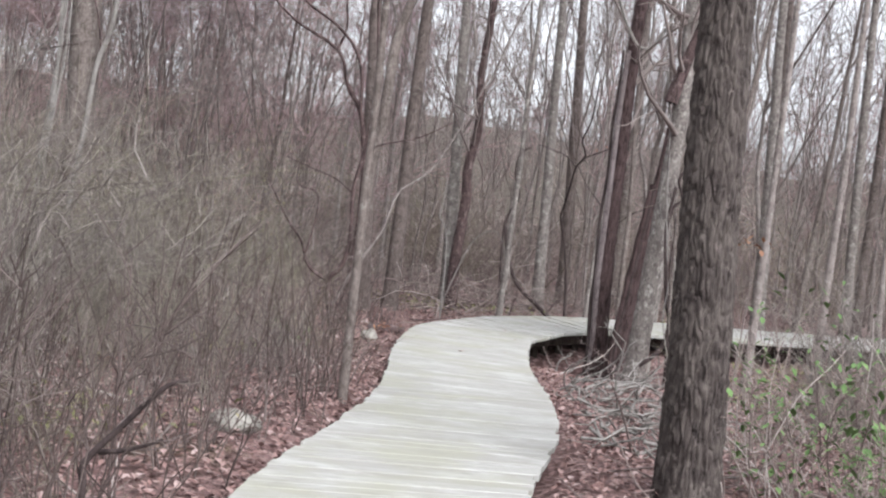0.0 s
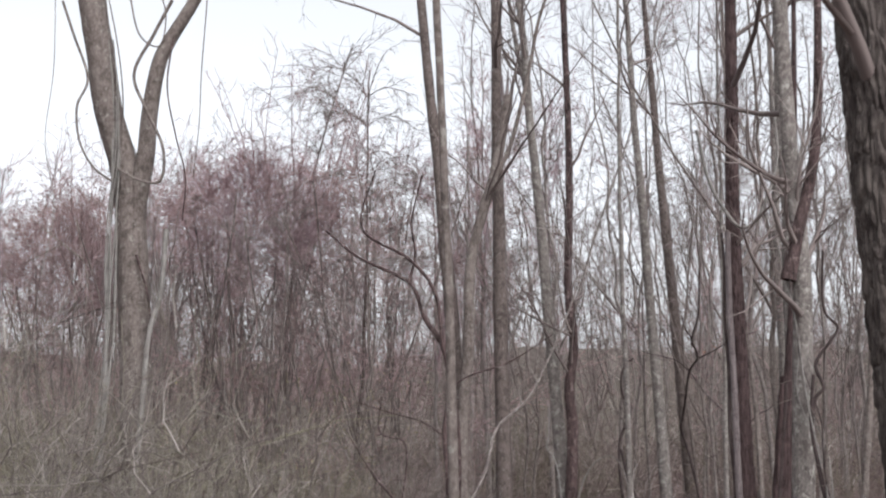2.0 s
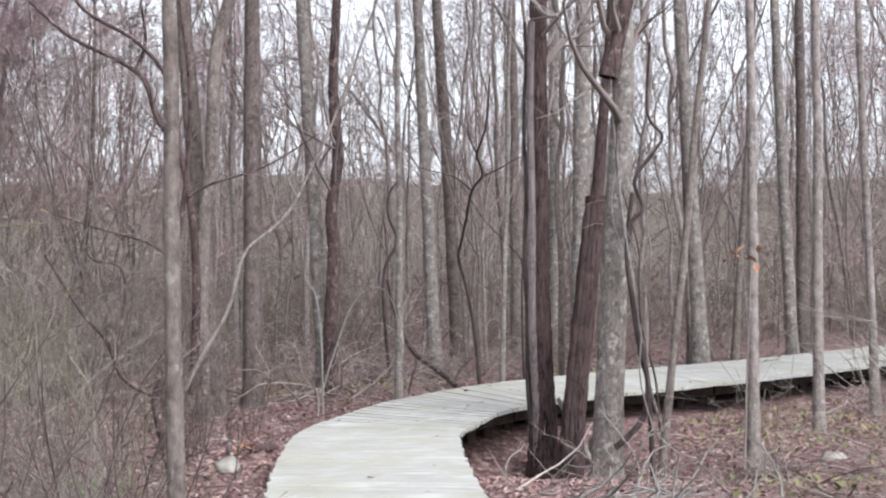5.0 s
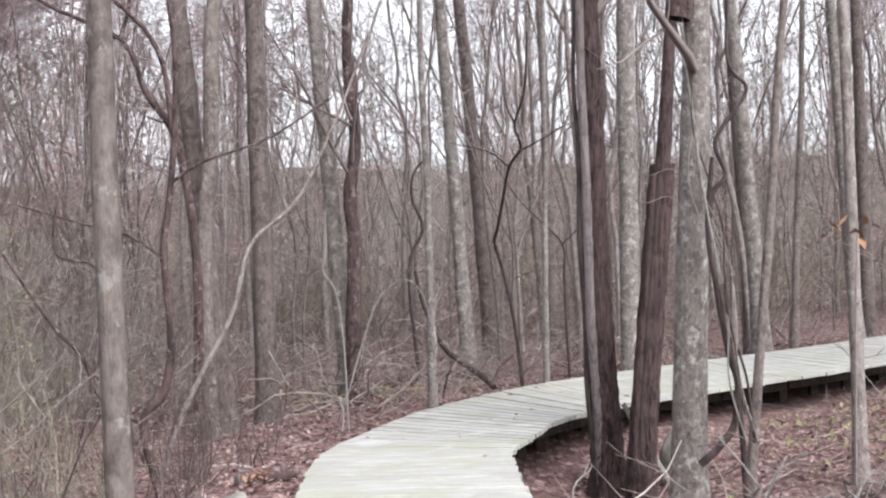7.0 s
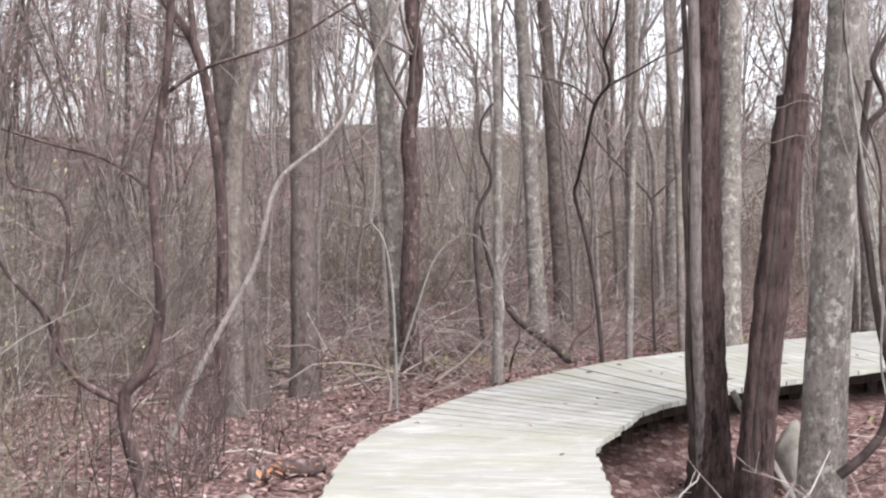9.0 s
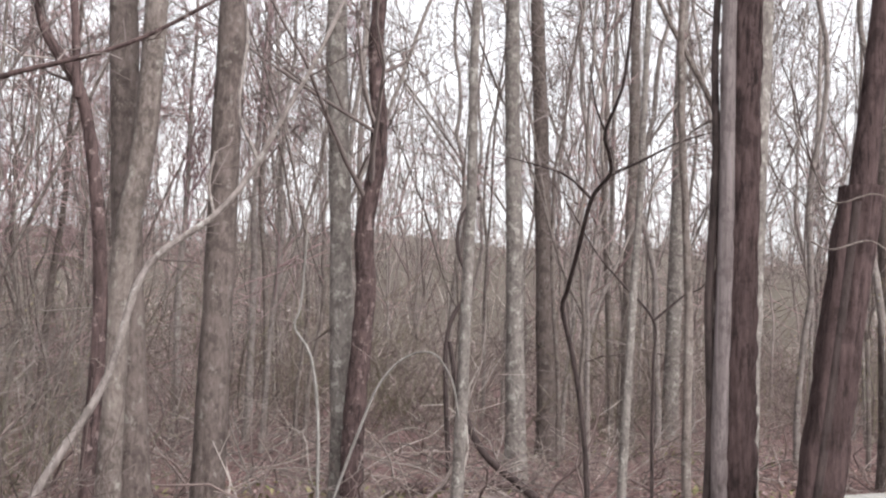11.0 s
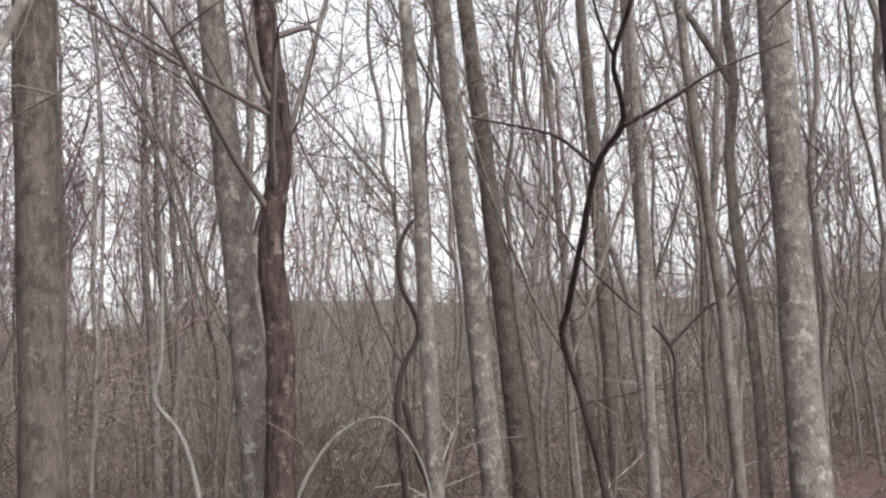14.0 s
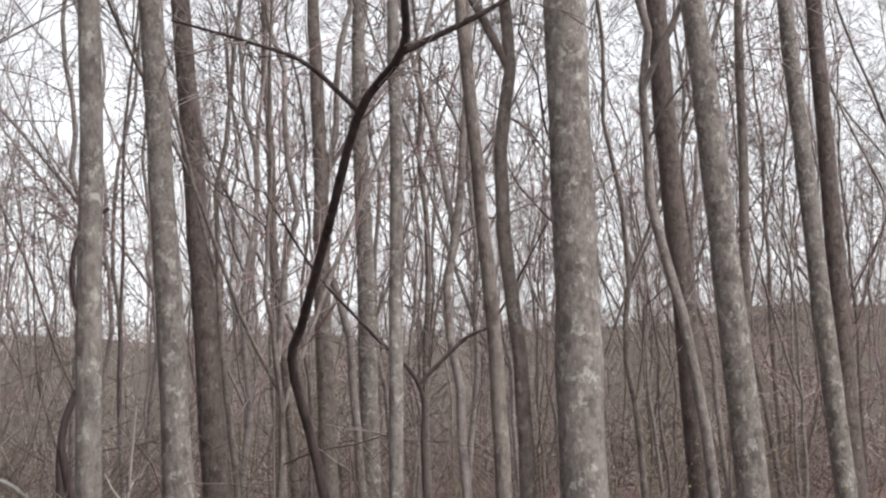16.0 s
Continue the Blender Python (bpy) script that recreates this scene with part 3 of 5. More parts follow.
tube_part("split_side", strand, BARK_RED, trunk_of(snag), "narrow strand of wood beside the split")
stem_part("regrown_top", [(0.23, -0.1, 2.4), (0.285, -0.12, 2.9), (0.34, -0.13, 3.5), (0.42, -0.13, 4.4), (0.52, -0.1, 6.0), (0.7, 0.0, 9)], 0.074, 0.022, BARK_RED, snag, 40, 12)
for k, (hz, w) in enumerate(((2.72, 0.25), (2.5, 0.2))):
    stem_part("dead_twig", [(0.0, -0.2, hz + 0.16 - 0.14 * k), (0.08, -0.25, hz - 0.02), (0.15 + w * 0.5, -0.25, hz + 0.03), (0.16 + w, -0.22, hz - 0.01)], 0.006, 0.003, BARK_SMOOTH, trunk_of(snag), 12, 5)

grey_tree, grey_line, grey_z = big_tree("lichened_tree", "forked grey tree spotted with pale lichen", 3.15, 20.9,
         [(0, 0, -0.3), (0.02, -0.08, 0.6), (0.05, -0.2, 1.7), (0.09, -0.3, 2.8), (0.11, -0.4, 3.8), (0.06, -0.4, 5.5), (0.05, -0.4, 9), (0, -0.3, 13)], 0.142, 0.06, BARK_GREY, 8, 48, 170, 0.004, (7, 2.2), 0.07, 14, 0.45, 1.35)
stem_part("fork_limb", [(-0.05, -0.48, 3.6), (0.1, -0.48, 4.2), (0.32, -0.45, 5.0), (0.45, -0.4, 6.4), (0.6, -0.3, 9.5)], 0.085, 0.03, BARK_DARK, grey_tree, 30, 9)
for ctrl, r, mat in (
    ([(0.0, -0.38, 0.4), (0.13, -0.42, 0.52), (0.25, -0.42, 0.68), (0.29, -0.42, 0.96), (0.23, -0.44, 1.18), (0.18, -0.46, 1.44), (0.14, -0.48, 1.7), (0.1, -0.48, 1.99), (0.1, -0.5, 2.24), (0.14, -0.52, 2.6)], 0.03, DARK_STEM),
    ([(0.36, -0.3, -0.1), (0.33, -0.36, 0.5), (0.29, -0.4, 0.95), (0.24, -0.42, 1.3)], 0.026, DARK_STEM),
    ([(0.1, -0.46, 2.05), (0.15, -0.48, 2.35), (0.24, -0.5, 2.47), (0.17, -0.5, 2.67), (0.22, -0.5, 2.8), (0.34, -0.5, 2.95), (0.42, -0.5, 3.1), (0.29, -0.5, 3.3), (0.32, -0.5, 3.9)], 0.02, DARK_STEM),
    ([(-0.1, -0.3, 4.0), (0.0, -0.45, 3.2), (0.05, -0.55, 2.4), (0.14, -0.6, 1.7)], 0.012, BARK_PALE)):
    stem_part("climbing_vine", ctrl, r, r * 0.6, mat, grey_tree, 44, 8, "woody vine on the trunk")
rngc = np.random.default_rng(34)
for k in range(4):
    swing, shift = rngc.uniform(0, 6.28), rngc.normal(0.03, 0.035)
    pts = [(x + shift + 0.045 * math.sin(4.6 * z + swing), -0.5 - 0.02 * (k % 3) + 0.03 * math.cos(2.6 * z + swing), z) for x, z in ((0.3, 0.55), (0.25, 1.0), (0.2, 1.45), (0.14, 1.8), (0.09, 2.1), (0.03, 2.45), (0.0, 2.85), (-0.03, 3.3), (0.0, 3.9))]
    stem_part("climbing_vine", pts[: 9 - k % 4], rngc.uniform(0.006, 0.012), 0.004, (BARK_PALE, DARK_STEM, BARK_SMOOTH)[k % 3], grey_tree, 50, 6, "stringy woody vine on the trunk")


def world_stem(name, label, category, ctrl, r0, r1, mat, branches=(), seed=1, twigs=10, reach=0.35, group="", n=40, sides=7):
    """A crooked young stem through given places; branches: more lines, with their radii."""
    base = ctrl[0]
    thing = empty_thing(name, base, label, category, group)
    rel = lambda pts: [tuple(a - b for a, b in zip(p, base)) for p in pts]
    ob, line = stem_part("stem", rel(ctrl), r0, r1, mat, thing, n, sides)
    rng, tb = np.random.default_rng(seed), Tubes()
    if twigs:
        twiggery(tb, rng, line, r0 * 0.7, twigs, reach, 2, start=0.35)
    for pts, a, b in branches:
        ob, bl = stem_part("branch", rel(pts), a, b, mat, thing, 24, 6)
        if twigs:
            twiggery(tb, rng, bl, a * 0.7, max(3, twigs // 2), reach * 0.8, 2)
    if tb.n:
        tagged(tube_part("twig_spray", tb, TWIG, thing), kind="stuff")
    return thing


def lift(y, pts):
    return [(x, y, z) for x, z in pts]


world_stem("crooked_sapling", "dark crooked sapling with an elbow in the stem", "sapling",
           [(2.80, 25.85, -0.2), (2.72, 25.8, 0.7), (2.60, 25.7, 1.3), (2.49, 25.6, 1.67), (2.50, 25.45, 1.82), (2.52, 25.08, 2.14), (2.54, 24.72, 2.45), (2.63, 24.52, 2.60), (2.59, 24.35, 2.72), (2.52, 24.15, 2.84), (2.60, 23.95, 3.15), (2.62, 23.8, 3.7)], 0.023, 0.010, DARK_STEM,
           [([(2.63, 24.52, 2.60), (2.86, 24.45, 2.71), (3.08, 24.4, 2.83), (3.45, 24.4, 2.96)], 0.012, 0.004), ([(2.54, 24.72, 2.45), (2.36, 24.7, 2.60), (2.18, 24.7, 2.66), (1.92, 24.7, 2.72)], 0.010, 0.004), ([(2.52, 24.15, 2.84), (2.42, 24.0, 3.0), (2.36, 23.9, 3.25)], 0.009, 0.004)], 61, 14, 0.4)
world_stem("forked_sapling", "slender sapling spreading into a wide fork", "sapling",
           lift(27.5, [(3.68, -0.2), (3.66, 0.63), (3.66, 1.29), (3.65, 1.67), (3.35, 2.0), (3.08, 2.3), (2.8, 2.75)]), 0.018, 0.006, DARK_STEM, [(lift(27.5, [(3.65, 1.67), (3.94, 1.92), (4.14, 2.04), (4.5, 2.6)]), 0.013, 0.005)], 62, 9, 0.4)
world_stem("hooked_sapling", "dark sapling hooked at its top", "sapling",
           lift(29.2, [(1.9, -0.2), (1.81, 1.40), (2.02, 1.98), (1.90, 2.38), (1.90, 2.68), (2.0, 2.88), (2.12, 2.97)]), 0.028, 0.014, DARK_STEM, [], 63, 9, 0.5)
plant_tree("tree", 64, 1.66, 24.95, -0.1, 0.085, 11, BARK_GREY, "thin grey tree with a broken stub on its trunk", (0.018, 0.0), first=0.35, limbs=9)
world_stem("branching_sapling", "brown sapling with a low fork beside the boardwalk", "sapling",
           lift(19.8, [(-0.52, -0.25), (-0.57, 0.0), (-0.67, 0.50), (-0.54, 0.69), (-0.48, 1.02), (-0.51, 1.56), (-0.47, 1.86), (-0.42, 2.28), (-0.40, 2.9), (-0.5, 3.8)]), 0.038, 0.014, BARK_DARK,
           [(lift(19.8, [(-0.67, 0.50), (-0.91, 0.65), (-1.04, 0.94), (-1.22, 1.15), (-1.5, 1.6)]), 0.022, 0.007), (lift(19.6, [(-0.96, 0.72), (-0.90, 1.07), (-0.87, 1.34), (-0.92, 1.51), (-1.14, 1.59), (-1.12, 1.94)]), 0.013, 0.006),
            (lift(19.9, [(-0.46, 2.02), (-0.25, 2.15), (0.17, 2.29), (0.6, 2.55)]), 0.012, 0.005), (lift(19.8, [(-0.50, 1.53), (-0.73, 1.69), (-1.00, 1.77), (-1.4, 1.9)]), 0.011, 0.005)], 65, 18, 0.5)
world_stem("bent_sapling", "pale bent sapling leaning over the leaf litter", "sapling",
           lift(21.6, [(-0.82, -0.2), (-0.63, 0.31), (-0.45, 0.67), (-0.2, 1.12), (-0.09, 1.54), (0.0, 1.70), (0.12, 1.80), (0.26, 1.91), (0.40, 2.09), (0.49, 2.27), (0.60, 2.49), (0.69, 2.67), (0.95, 3.3)]), 0.022, 0.010, BARK_FAR, [(lift(21.6, [(0.25, 1.9), (0.22, 2.05), (0.24, 2.2)]), 0.009, 0.006), (lift(21.6, [(0.44, 2.16), (0.34, 2.4), (0.36, 2.75), (0.3, 3.1)]), 0.011, 0.008)], 66, 8, 0.4)
world_stem("arching_briar", "pale arching dead briar", "briar", lift(24.4, [(0.65, -0.12), (0.95, 0.78), (1.07, 1.08), (1.23, 1.26), (1.42, 1.30), (1.56, 1.12), (1.62, 0.85)]), 0.011, 0.005, BARK_PALE, [], 67, 8, 0.35)
world_stem("pale_stem", "pale crooked dead stem", "dead stem", lift(23.5, [(0.72, -0.1), (0.7, 0.8), (0.64, 1.24), (0.53, 1.43), (0.56, 1.57), (0.58, 2.0)]), 0.012, 0.006, BARK_PALE, [], 68, 6, 0.3)
world_stem("fallen_limb", "dark fallen limb propped up on the leaf litter", "fallen branch", [(1.7, 27.0, 1.4), (1.8, 27.0, 0.95), (2.02, 27.0, 0.45), (2.42, 27.0, 0.12), (2.7, 27.0, -0.12)][::-1], 0.045, 0.02, DARK_STEM, [], 69, 6, 0.4)
world_stem("fallen_limb", "grey stick leaning against the dark tree", "fallen branch", [(3.3, 21.7, -0.5), (3.1, 21.85, -0.08), (2.96, 21.95, 0.22)], 0.028, 0.022, BARK_PALE, [], 70, 0, n=12)
world_stem("dark_sprout", "dark forked woody sprout among leaves", "shrub", lift(9.7, [(-0.66, -0.15), (-0.65, 0.27), (-0.65, 0.37), (-0.53, 0.52), (-0.41, 0.66), (-0.33, 0.70)]), 0.016, 0.008, DARK_STEM, [(lift(9.75, [(-0.62, 0.40), (-0.52, 0.42), (-0.4, 0.47)]), 0.012, 0.006)], 75, 7, 0.25, "sprouts by the walk")

# dark blotched trunk, wavering, against its pale neighbour
dz = float(ground_z(0.86, 26.1)[0])
dark_thing, dark_line, _ = big_tree("mottled_tree", "dark blotched tree with a wavering trunk", 0.91, 26.1,
         [(0, 0, -0.2), (-0.02, 0, 0.8), (0.03, 0, 1.8), (0.0, 0, 2.4), (0.09, 0, 3.1), (0.03, 0, 4.0), (0.1, 0, 5.5), (0.1, 0, 8), (0.0, 0, 12)], 0.096, 0.042, BARK_DARK, 9, 40, 190, 0.009, (12, 3.6), 0.03, 13, 0.4, 1.2, z=dz)

# the big tree with vines, out among the shrubs
vine_tree, vline, vz = big_tree("vine_clad_tree", "thick forked grey tree hung with pale vines", -4.05, 21.2,
         [(0, 0, -0.2), (-0.05, 0, 1.2), (-0.12, -0.08, 3.2), (-0.22, -0.12, 4.6), (-0.44, -0.2, 5.46), (-0.54, -0.25, 6.15), (-0.68, -0.28, 6.95), (-0.95, -0.3, 8.8), (-1.2, -0.3, 12)], 0.19, 0.145, BARK_SMOOTH, 10, 48, 190, 0.006, (7, 2.2), 0.06, 4, 0.85, 1.2)
stem_part("fork_limb", [(-0.14, -0.12, 4.1), (-0.06, -0.16, 4.55), (0.02, -0.2, 4.95), (0.06, -0.22, 5.44), (0.16, -0.25, 5.99), (0.29, -0.25, 6.29), (0.62, -0.25, 6.85), (1.0, -0.25, 7.7), (1.3, -0.3, 9.6)], 0.125, 0.05, BARK_SMOOTH, vine_tree, 44, 12)
rngv = np.random.default_rng(77)
BUNDLE = [(-0.40, 0.0), (-0.36, 1.4), (-0.31, 2.2), (-0.29, 2.9), (-0.29, 3.6), (-0.27, 4.3), (-0.24, 4.9), (-0.27, 5.6), (-0.38, 6.3), (-0.55, 7.2)]
for k in range(9):
    shift, swing = rngv.normal(0, 0.045), rngv.uniform(0, 6.28)
    pts = [(x + shift + 0.03 * math.sin(1.7 * z + swing), -0.30 - 0.03 * (k % 3) + (0.05 if z < 2 else 0.0), z) for x, z in BUNDLE[: 10 - k % 3]]
    stem_part("hanging_vine", pts, rngv.uniform(0.009, 0.019), 0.008, BARK_PALE if k % 3 else BARK_SMOOTH, vine_tree, 70, 6, "pale woody vine")
for ctrl, r, mat in (
    ([(0.34, -0.36, 6.74), (0.14, -0.38, 6.33), (-0.08, -0.4, 5.86), (0.06, -0.42, 5.45), (0.27, -0.42, 5.01), (0.3, -0.42, 4.71), (0.24, -0.42, 4.55), (0.02, -0.42, 4.58), (-0.25, -0.38, 4.73)], 0.021, BARK_SMOOTH),
    ([(-0.98, -0.35, 6.79), (-0.83, -0.36, 6.37), (-0.63, -0.4, 5.82), (-0.74, -0.42, 5.48), (-0.7, -0.42, 5.08), (-0.55, -0.4, 4.78), (-0.34, -0.34, 4.6)], 0.017, BARK_SMOOTH),
    ([(0.79, -0.4, 7.4), (0.78, -0.45, 6.66), (0.73, -0.45, 5.85), (0.71, -0.45, 5.19), (0.65, -0.45, 4.54)], 0.008, BARK_SMOOTH),
    ([(0.35, -0.3, 6.35), (0.3, -0.35, 5.7), (0.42, -0.38, 5.1), (0.55, -0.4, 4.6), (0.52, -0.4, 4.1)], 0.011, BARK_DARK),
    ([(-0.2, -0.3, 6.9), (-0.05, -0.34, 6.35), (0.2, -0.34, 6.2), (0.26, -0.34, 6.6), (0.12, -0.32, 7.0)], 0.011, BARK_SMOOTH),
    ([(-1.1, -0.3, 7.2), (-1.06, -0.35, 6.0), (-1.12, -0.38, 5.1), (-0.98, -0.4, 4.3), (-1.1, -0.4, 3.5)], 0.006, BARK_PALE),
    ([(-0.05, -0.25, 3.75), (0.1, -0.3, 3.3), (0.16, -0.3, 2.8), (0.08, -0.3, 2.2)], 0.014, BARK_DARK)):
    stem_part("hanging_vine", ctrl, r, r * 0.7, mat, vine_tree, 60, 7, "looping woody vine")
world_stem("bleached_stem", "bleached white dead stem among shrubs", "dead stem", [(-4.2, 21.0, 0.0), (-4.0, 20.9, 1.6), (-3.92, 20.9, 2.70), (-3.79, 20.9, 3.22), (-3.74, 20.9, 3.95)], 0.035, 0.03, BARK_PALE, [], 78, 0)

# vine loop on the dark tree
stem_part("climbing_vine", [(p[0] - 2.88, p[1] - 22.2, p[2] - red_z) for p in lift(21.7, [(2.4, 5.1), (2.51, 4.49), (2.73, 4.04), (2.90, 3.92), (3.09, 4.09), (3.31, 4.72), (3.30, 5.48)])], 0.022, 0.018, BARK_PALE, red, 40, 7, "vine hanging in a loop")
# curved dark trunk with a broken top
crook, cl, cz = big_tree("crooked_snag", "curved dark tree with a splintered top", -0.572, 23.72,
         [(0, 0, -0.2), (0.0, 0, 1.77), (0.1, 0, 2.77), (0.15, 0, 3.93), (0.31, 0, 4.62), (0.5, 0, 5.24), (0.62, 0, 5.78), (0.71, 0, 6.32)], 0.078, 0.064, BARK_SMOOTH, 12, 28, 90, 0.004, (9, 2.5), 0.04, 4, 0.55, 1.2)
for dx in (-0.06, 0.0, 0.06):
    stem_part("splinter", [(0.69 + dx * 0.8, 0, 6.24), (0.71 + dx * 1.2, 0, 6.5), (0.73 + dx * 1.4, 0, 6.75 - abs(dx) * 2)], 0.035, 0.004, BARK_STRIP, trunk_of(crook), 6, 5)
stem_part("side_limb", [(0.46, 0, 5.1), (0.73, 0, 5.62), (1.0, 0, 6.62), (1.19, 0, 7.47), (1.6, 0, 8.5)], 0.036, 0.018, BARK_SMOOTH, crook, 24, 7)
# curling limbs above the shrubs
world_stem("sprawling_tree", "low tree with curling outstretched limbs", "tree", [(-0.65, 23.41, 0.2), (-0.61, 23.34, 1.54), (-0.74, 23.26, 2.64), (-1.0, 23.26, 3.11), (-1.2, 23.26, 3.58), (-1.87, 23.26, 3.94), (-2.3, 23.26, 4.31)], 0.05, 0.012, BARK_DARK,
           [([(-0.76, 23.11, 2.7), (-0.85, 23.11, 3.42), (-1.18, 23.11, 3.87), (-1.71, 23.11, 4.19), (-1.81, 23.11, 4.47), (-1.61, 23.11, 5.08)], 0.028, 0.009), ([(-1.2, 23.18, 3.58), (-1.11, 23.18, 3.93), (-1.15, 23.18, 4.39), (-1.0, 23.18, 5.01)], 0.022, 0.008)], 79, 26, 0.9, n=50, sides=9)


# ---- red-budded round tree in the thicket ----
def round_tree(name, seed, place, size, twig_mat, label, crown_label):
    """A low tree with a dense dome of fine twigs on a few stems."""
    rng = np.random.default_rng(seed)
    thing = empty_thing(name, place, label, "tree")
    thing.scale = (size, size, size)
    tb, lo = Tubes(), Tubes()
    for k in range(7):
        a = k * 0.9 + rng.uniform(0, 0.3)
        ca, sa = math.cos(a), math.sin(a)
        reach = rng.uniform(0.5, 1.5)
        line = smooth_line([(0.35 * ca, 0.35 * sa, -0.2), (0.45 * ca, 0.45 * sa, 2.2), (reach * ca, reach * sa, rng.uniform(4.6, 6.3))], 12)
        stem = Tubes()
        stem.tube(line, np.linspace(0.04, 0.014, 12), 6)
        tube_part("stem", stem, BARK_SMOOTH, thing)
    for k in range(560):
        d = rng.normal(0, 1, 3)
        d /= np.linalg.norm(d)
        q = d * rng.uniform(0.15, 1.0) ** 0.45
        p = np.array([q[0] * 1.4, q[1] * 1.4, 5.85 + q[2] * 1.15])
        limb = wander(rng, p, (d[0], d[1], d[2] * 0.6 + 0.5), rng.uniform(0.3, 0.75), 4, 0.25, 0.02)
        tb.tube(limb, np.linspace(0.006, 0.003, 5), 3)
        twiggery(tb, rng, limb, 0.005, 6, 0.42, 2, 0.02, 0.1, 48, 0.0032, 2)
    for k in range(46):
        a, r = rng.uniform(0, 6.28), rng.uniform(0.2, 1.7)
        limb = wander(rng, (r * math.cos(a), r * math.sin(a), rng.uniform(0.8, 3.4)), (0.3 * math.cos(a), 0.3 * math.sin(a), 1), rng.uniform(1.2, 2.2), 6, 0.12)
        lo.tube(limb, np.linspace(0.010, 0.0035, 7), 3)
        twiggery(lo, rng, limb, 0.008, 6, 0.6, 2, 0.02, 0.1, 40, 0.003)
    for k in range(22):
        a = rng.uniform(0, 6.28)
        limb = wander(rng, (0.8 * math.cos(a) + 0.9, 0.8 * math.sin(a), 5.8), (0.25 * math.cos(a) + 0.1, 0.2 * math.sin(a), 1), rng.uniform(1.8, 3.9), 7, 0.08)
        lo.tube(limb, np.linspace(0.014, 0.004, 8), 3)
        twiggery(lo, rng, limb, 0.01, 14, 0.9, 3, -0.05, 0.1, 55, 0.0035)
    tube_part("crown", tb, twig_mat, thing, crown_label)
    tube_part("lower_crown", lo, TWIG_PINK, thing)


round_tree("red_budded_tree", 90, (-4.85, 30.1, -0.1), 1.0, TWIG_RED, "dense round thicket tree with red-tinged twigs", "red-tinged budding twigs")
round_tree("tangled_tree", 91, (-7.4, 27.2, -0.1), 0.78, TWIG_PINK, "low tangled tree with a mound of dull twigs", "tangled dull pinkish twigs")


def wispy_tree(x, y, height, seed):
    """A slender tree whose fine twigs arch outwards and hang."""
    rng = np.random.default_rng(seed)
    thing = empty_thing("wispy_tree", (x, y, float(ground_z(x, y)[0])), "slender tree with fine drooping bare twigs", "tree", "trees of the wood")
    trunk, crown = Tubes(), Tubes()
    line = wander(rng, (0, 0, -0.2), (0, 0, 1), height, 16, 0.045)
    trunk.tube(line, np.linspace(0.055, 0.012, 17), 8)
    for _ in range(46):
        k = rng.integers(9, 16)
        a = rng.uniform(0, 6.28)
        arc = wander(rng, line[k], (math.cos(a), math.sin(a), 1.1), rng.uniform(1.0, 2.4), 8, 0.12, -0.17)
        crown.tube(arc, np.linspace(0.010, 0.0035, 9), 4)
        twiggery(crown, rng, arc, 0.008, 9, 0.75, 3, -0.12, 0.2, 40, 0.0034, 4)
    tube_part("trunk", trunk, BARK_BROWN, thing)
    tube_part("crown", crown, TWIG, thing, "fine drooping twigs")


wispy_tree(-4.5, 31.6, 10.9, 131)
wispy_tree(-3.3, 32.6, 9.6, 132)


# ---- background trees: a few kinds, each built with its trunk and crown and then repeated ----
def sight_cap(x, y):
    """Tree tops stay low over the thicket on the open side of the walk."""
    a = math.degrees(math.atan2(0.16 - x, y - 7.0)) if y > 7 else 90
    far = math.hypot(x - 0.16, y - 7)
    return 1.35 + far * math.tan(radians(14.0)) if a > 3.2 else 99.0


KINDS = []
for k in range(10):
    tall = [13, 14, 11, 12.5, 10, 12, 11, 7.5, 7.0, 13][k]
    rad = [0.06, 0.085, 0.034, 0.05, 0.03, 0.036, 0.042, 0.03, 0.026, 0.045][k]
    stout = k in (0, 1)
    trunk, crown, _ = tree_arrays(200 + k, tall, rad, first=[0.2, 0.25, 0.14, 0.2, 0.13, 0.16, 0.2, 0.15, 0.15, 0.18][k], limbs=15 if stout else 12, limb_len=0.25, twigs=7, wob=0.05 if stout else 0.11, sway=0.025 if stout else 0.07, limb_wob=0.28, limb_sides=3, thin=0.0042, bends=2, fine=2, fork=[0, 0.42, 0.22, 0.35, 0.28, 0.18, 0.3, 0.3, 0.2, 0.25][k], sides=6, segs=26, flare=1.2, reach=0.95)
    KINDS.append((tall, mesh_of("trunk", *trunk.arrays(), (BARK_SMOOTH, BARK_GREY, BARK_FAR, BARK_FAR, BARK_SMOOTH, BARK_FAR, BARK_FAR, BARK_SMOOTH, BARK_SMOOTH, BARK_FAR)[k]), mesh_of("crown", *crown.arrays(), TWIG_PINK if k in (2, 5, 8) else TWIG)))

NAMED = [(t[2], t[3]) for t in TREES] + [(2.1, 12.4), (2.9, 22.2), (3.1, 21.7), (3.2, 20.8), (0.86, 26.1), (-3.9, 21.2), (-0.55, 24.9), (-4.65, 30.1), (2.7, 25.9), (1.66, 24.9)]
rng_wood = np.random.default_rng(321)
placed = list(NAMED)
SAMPLES = {}


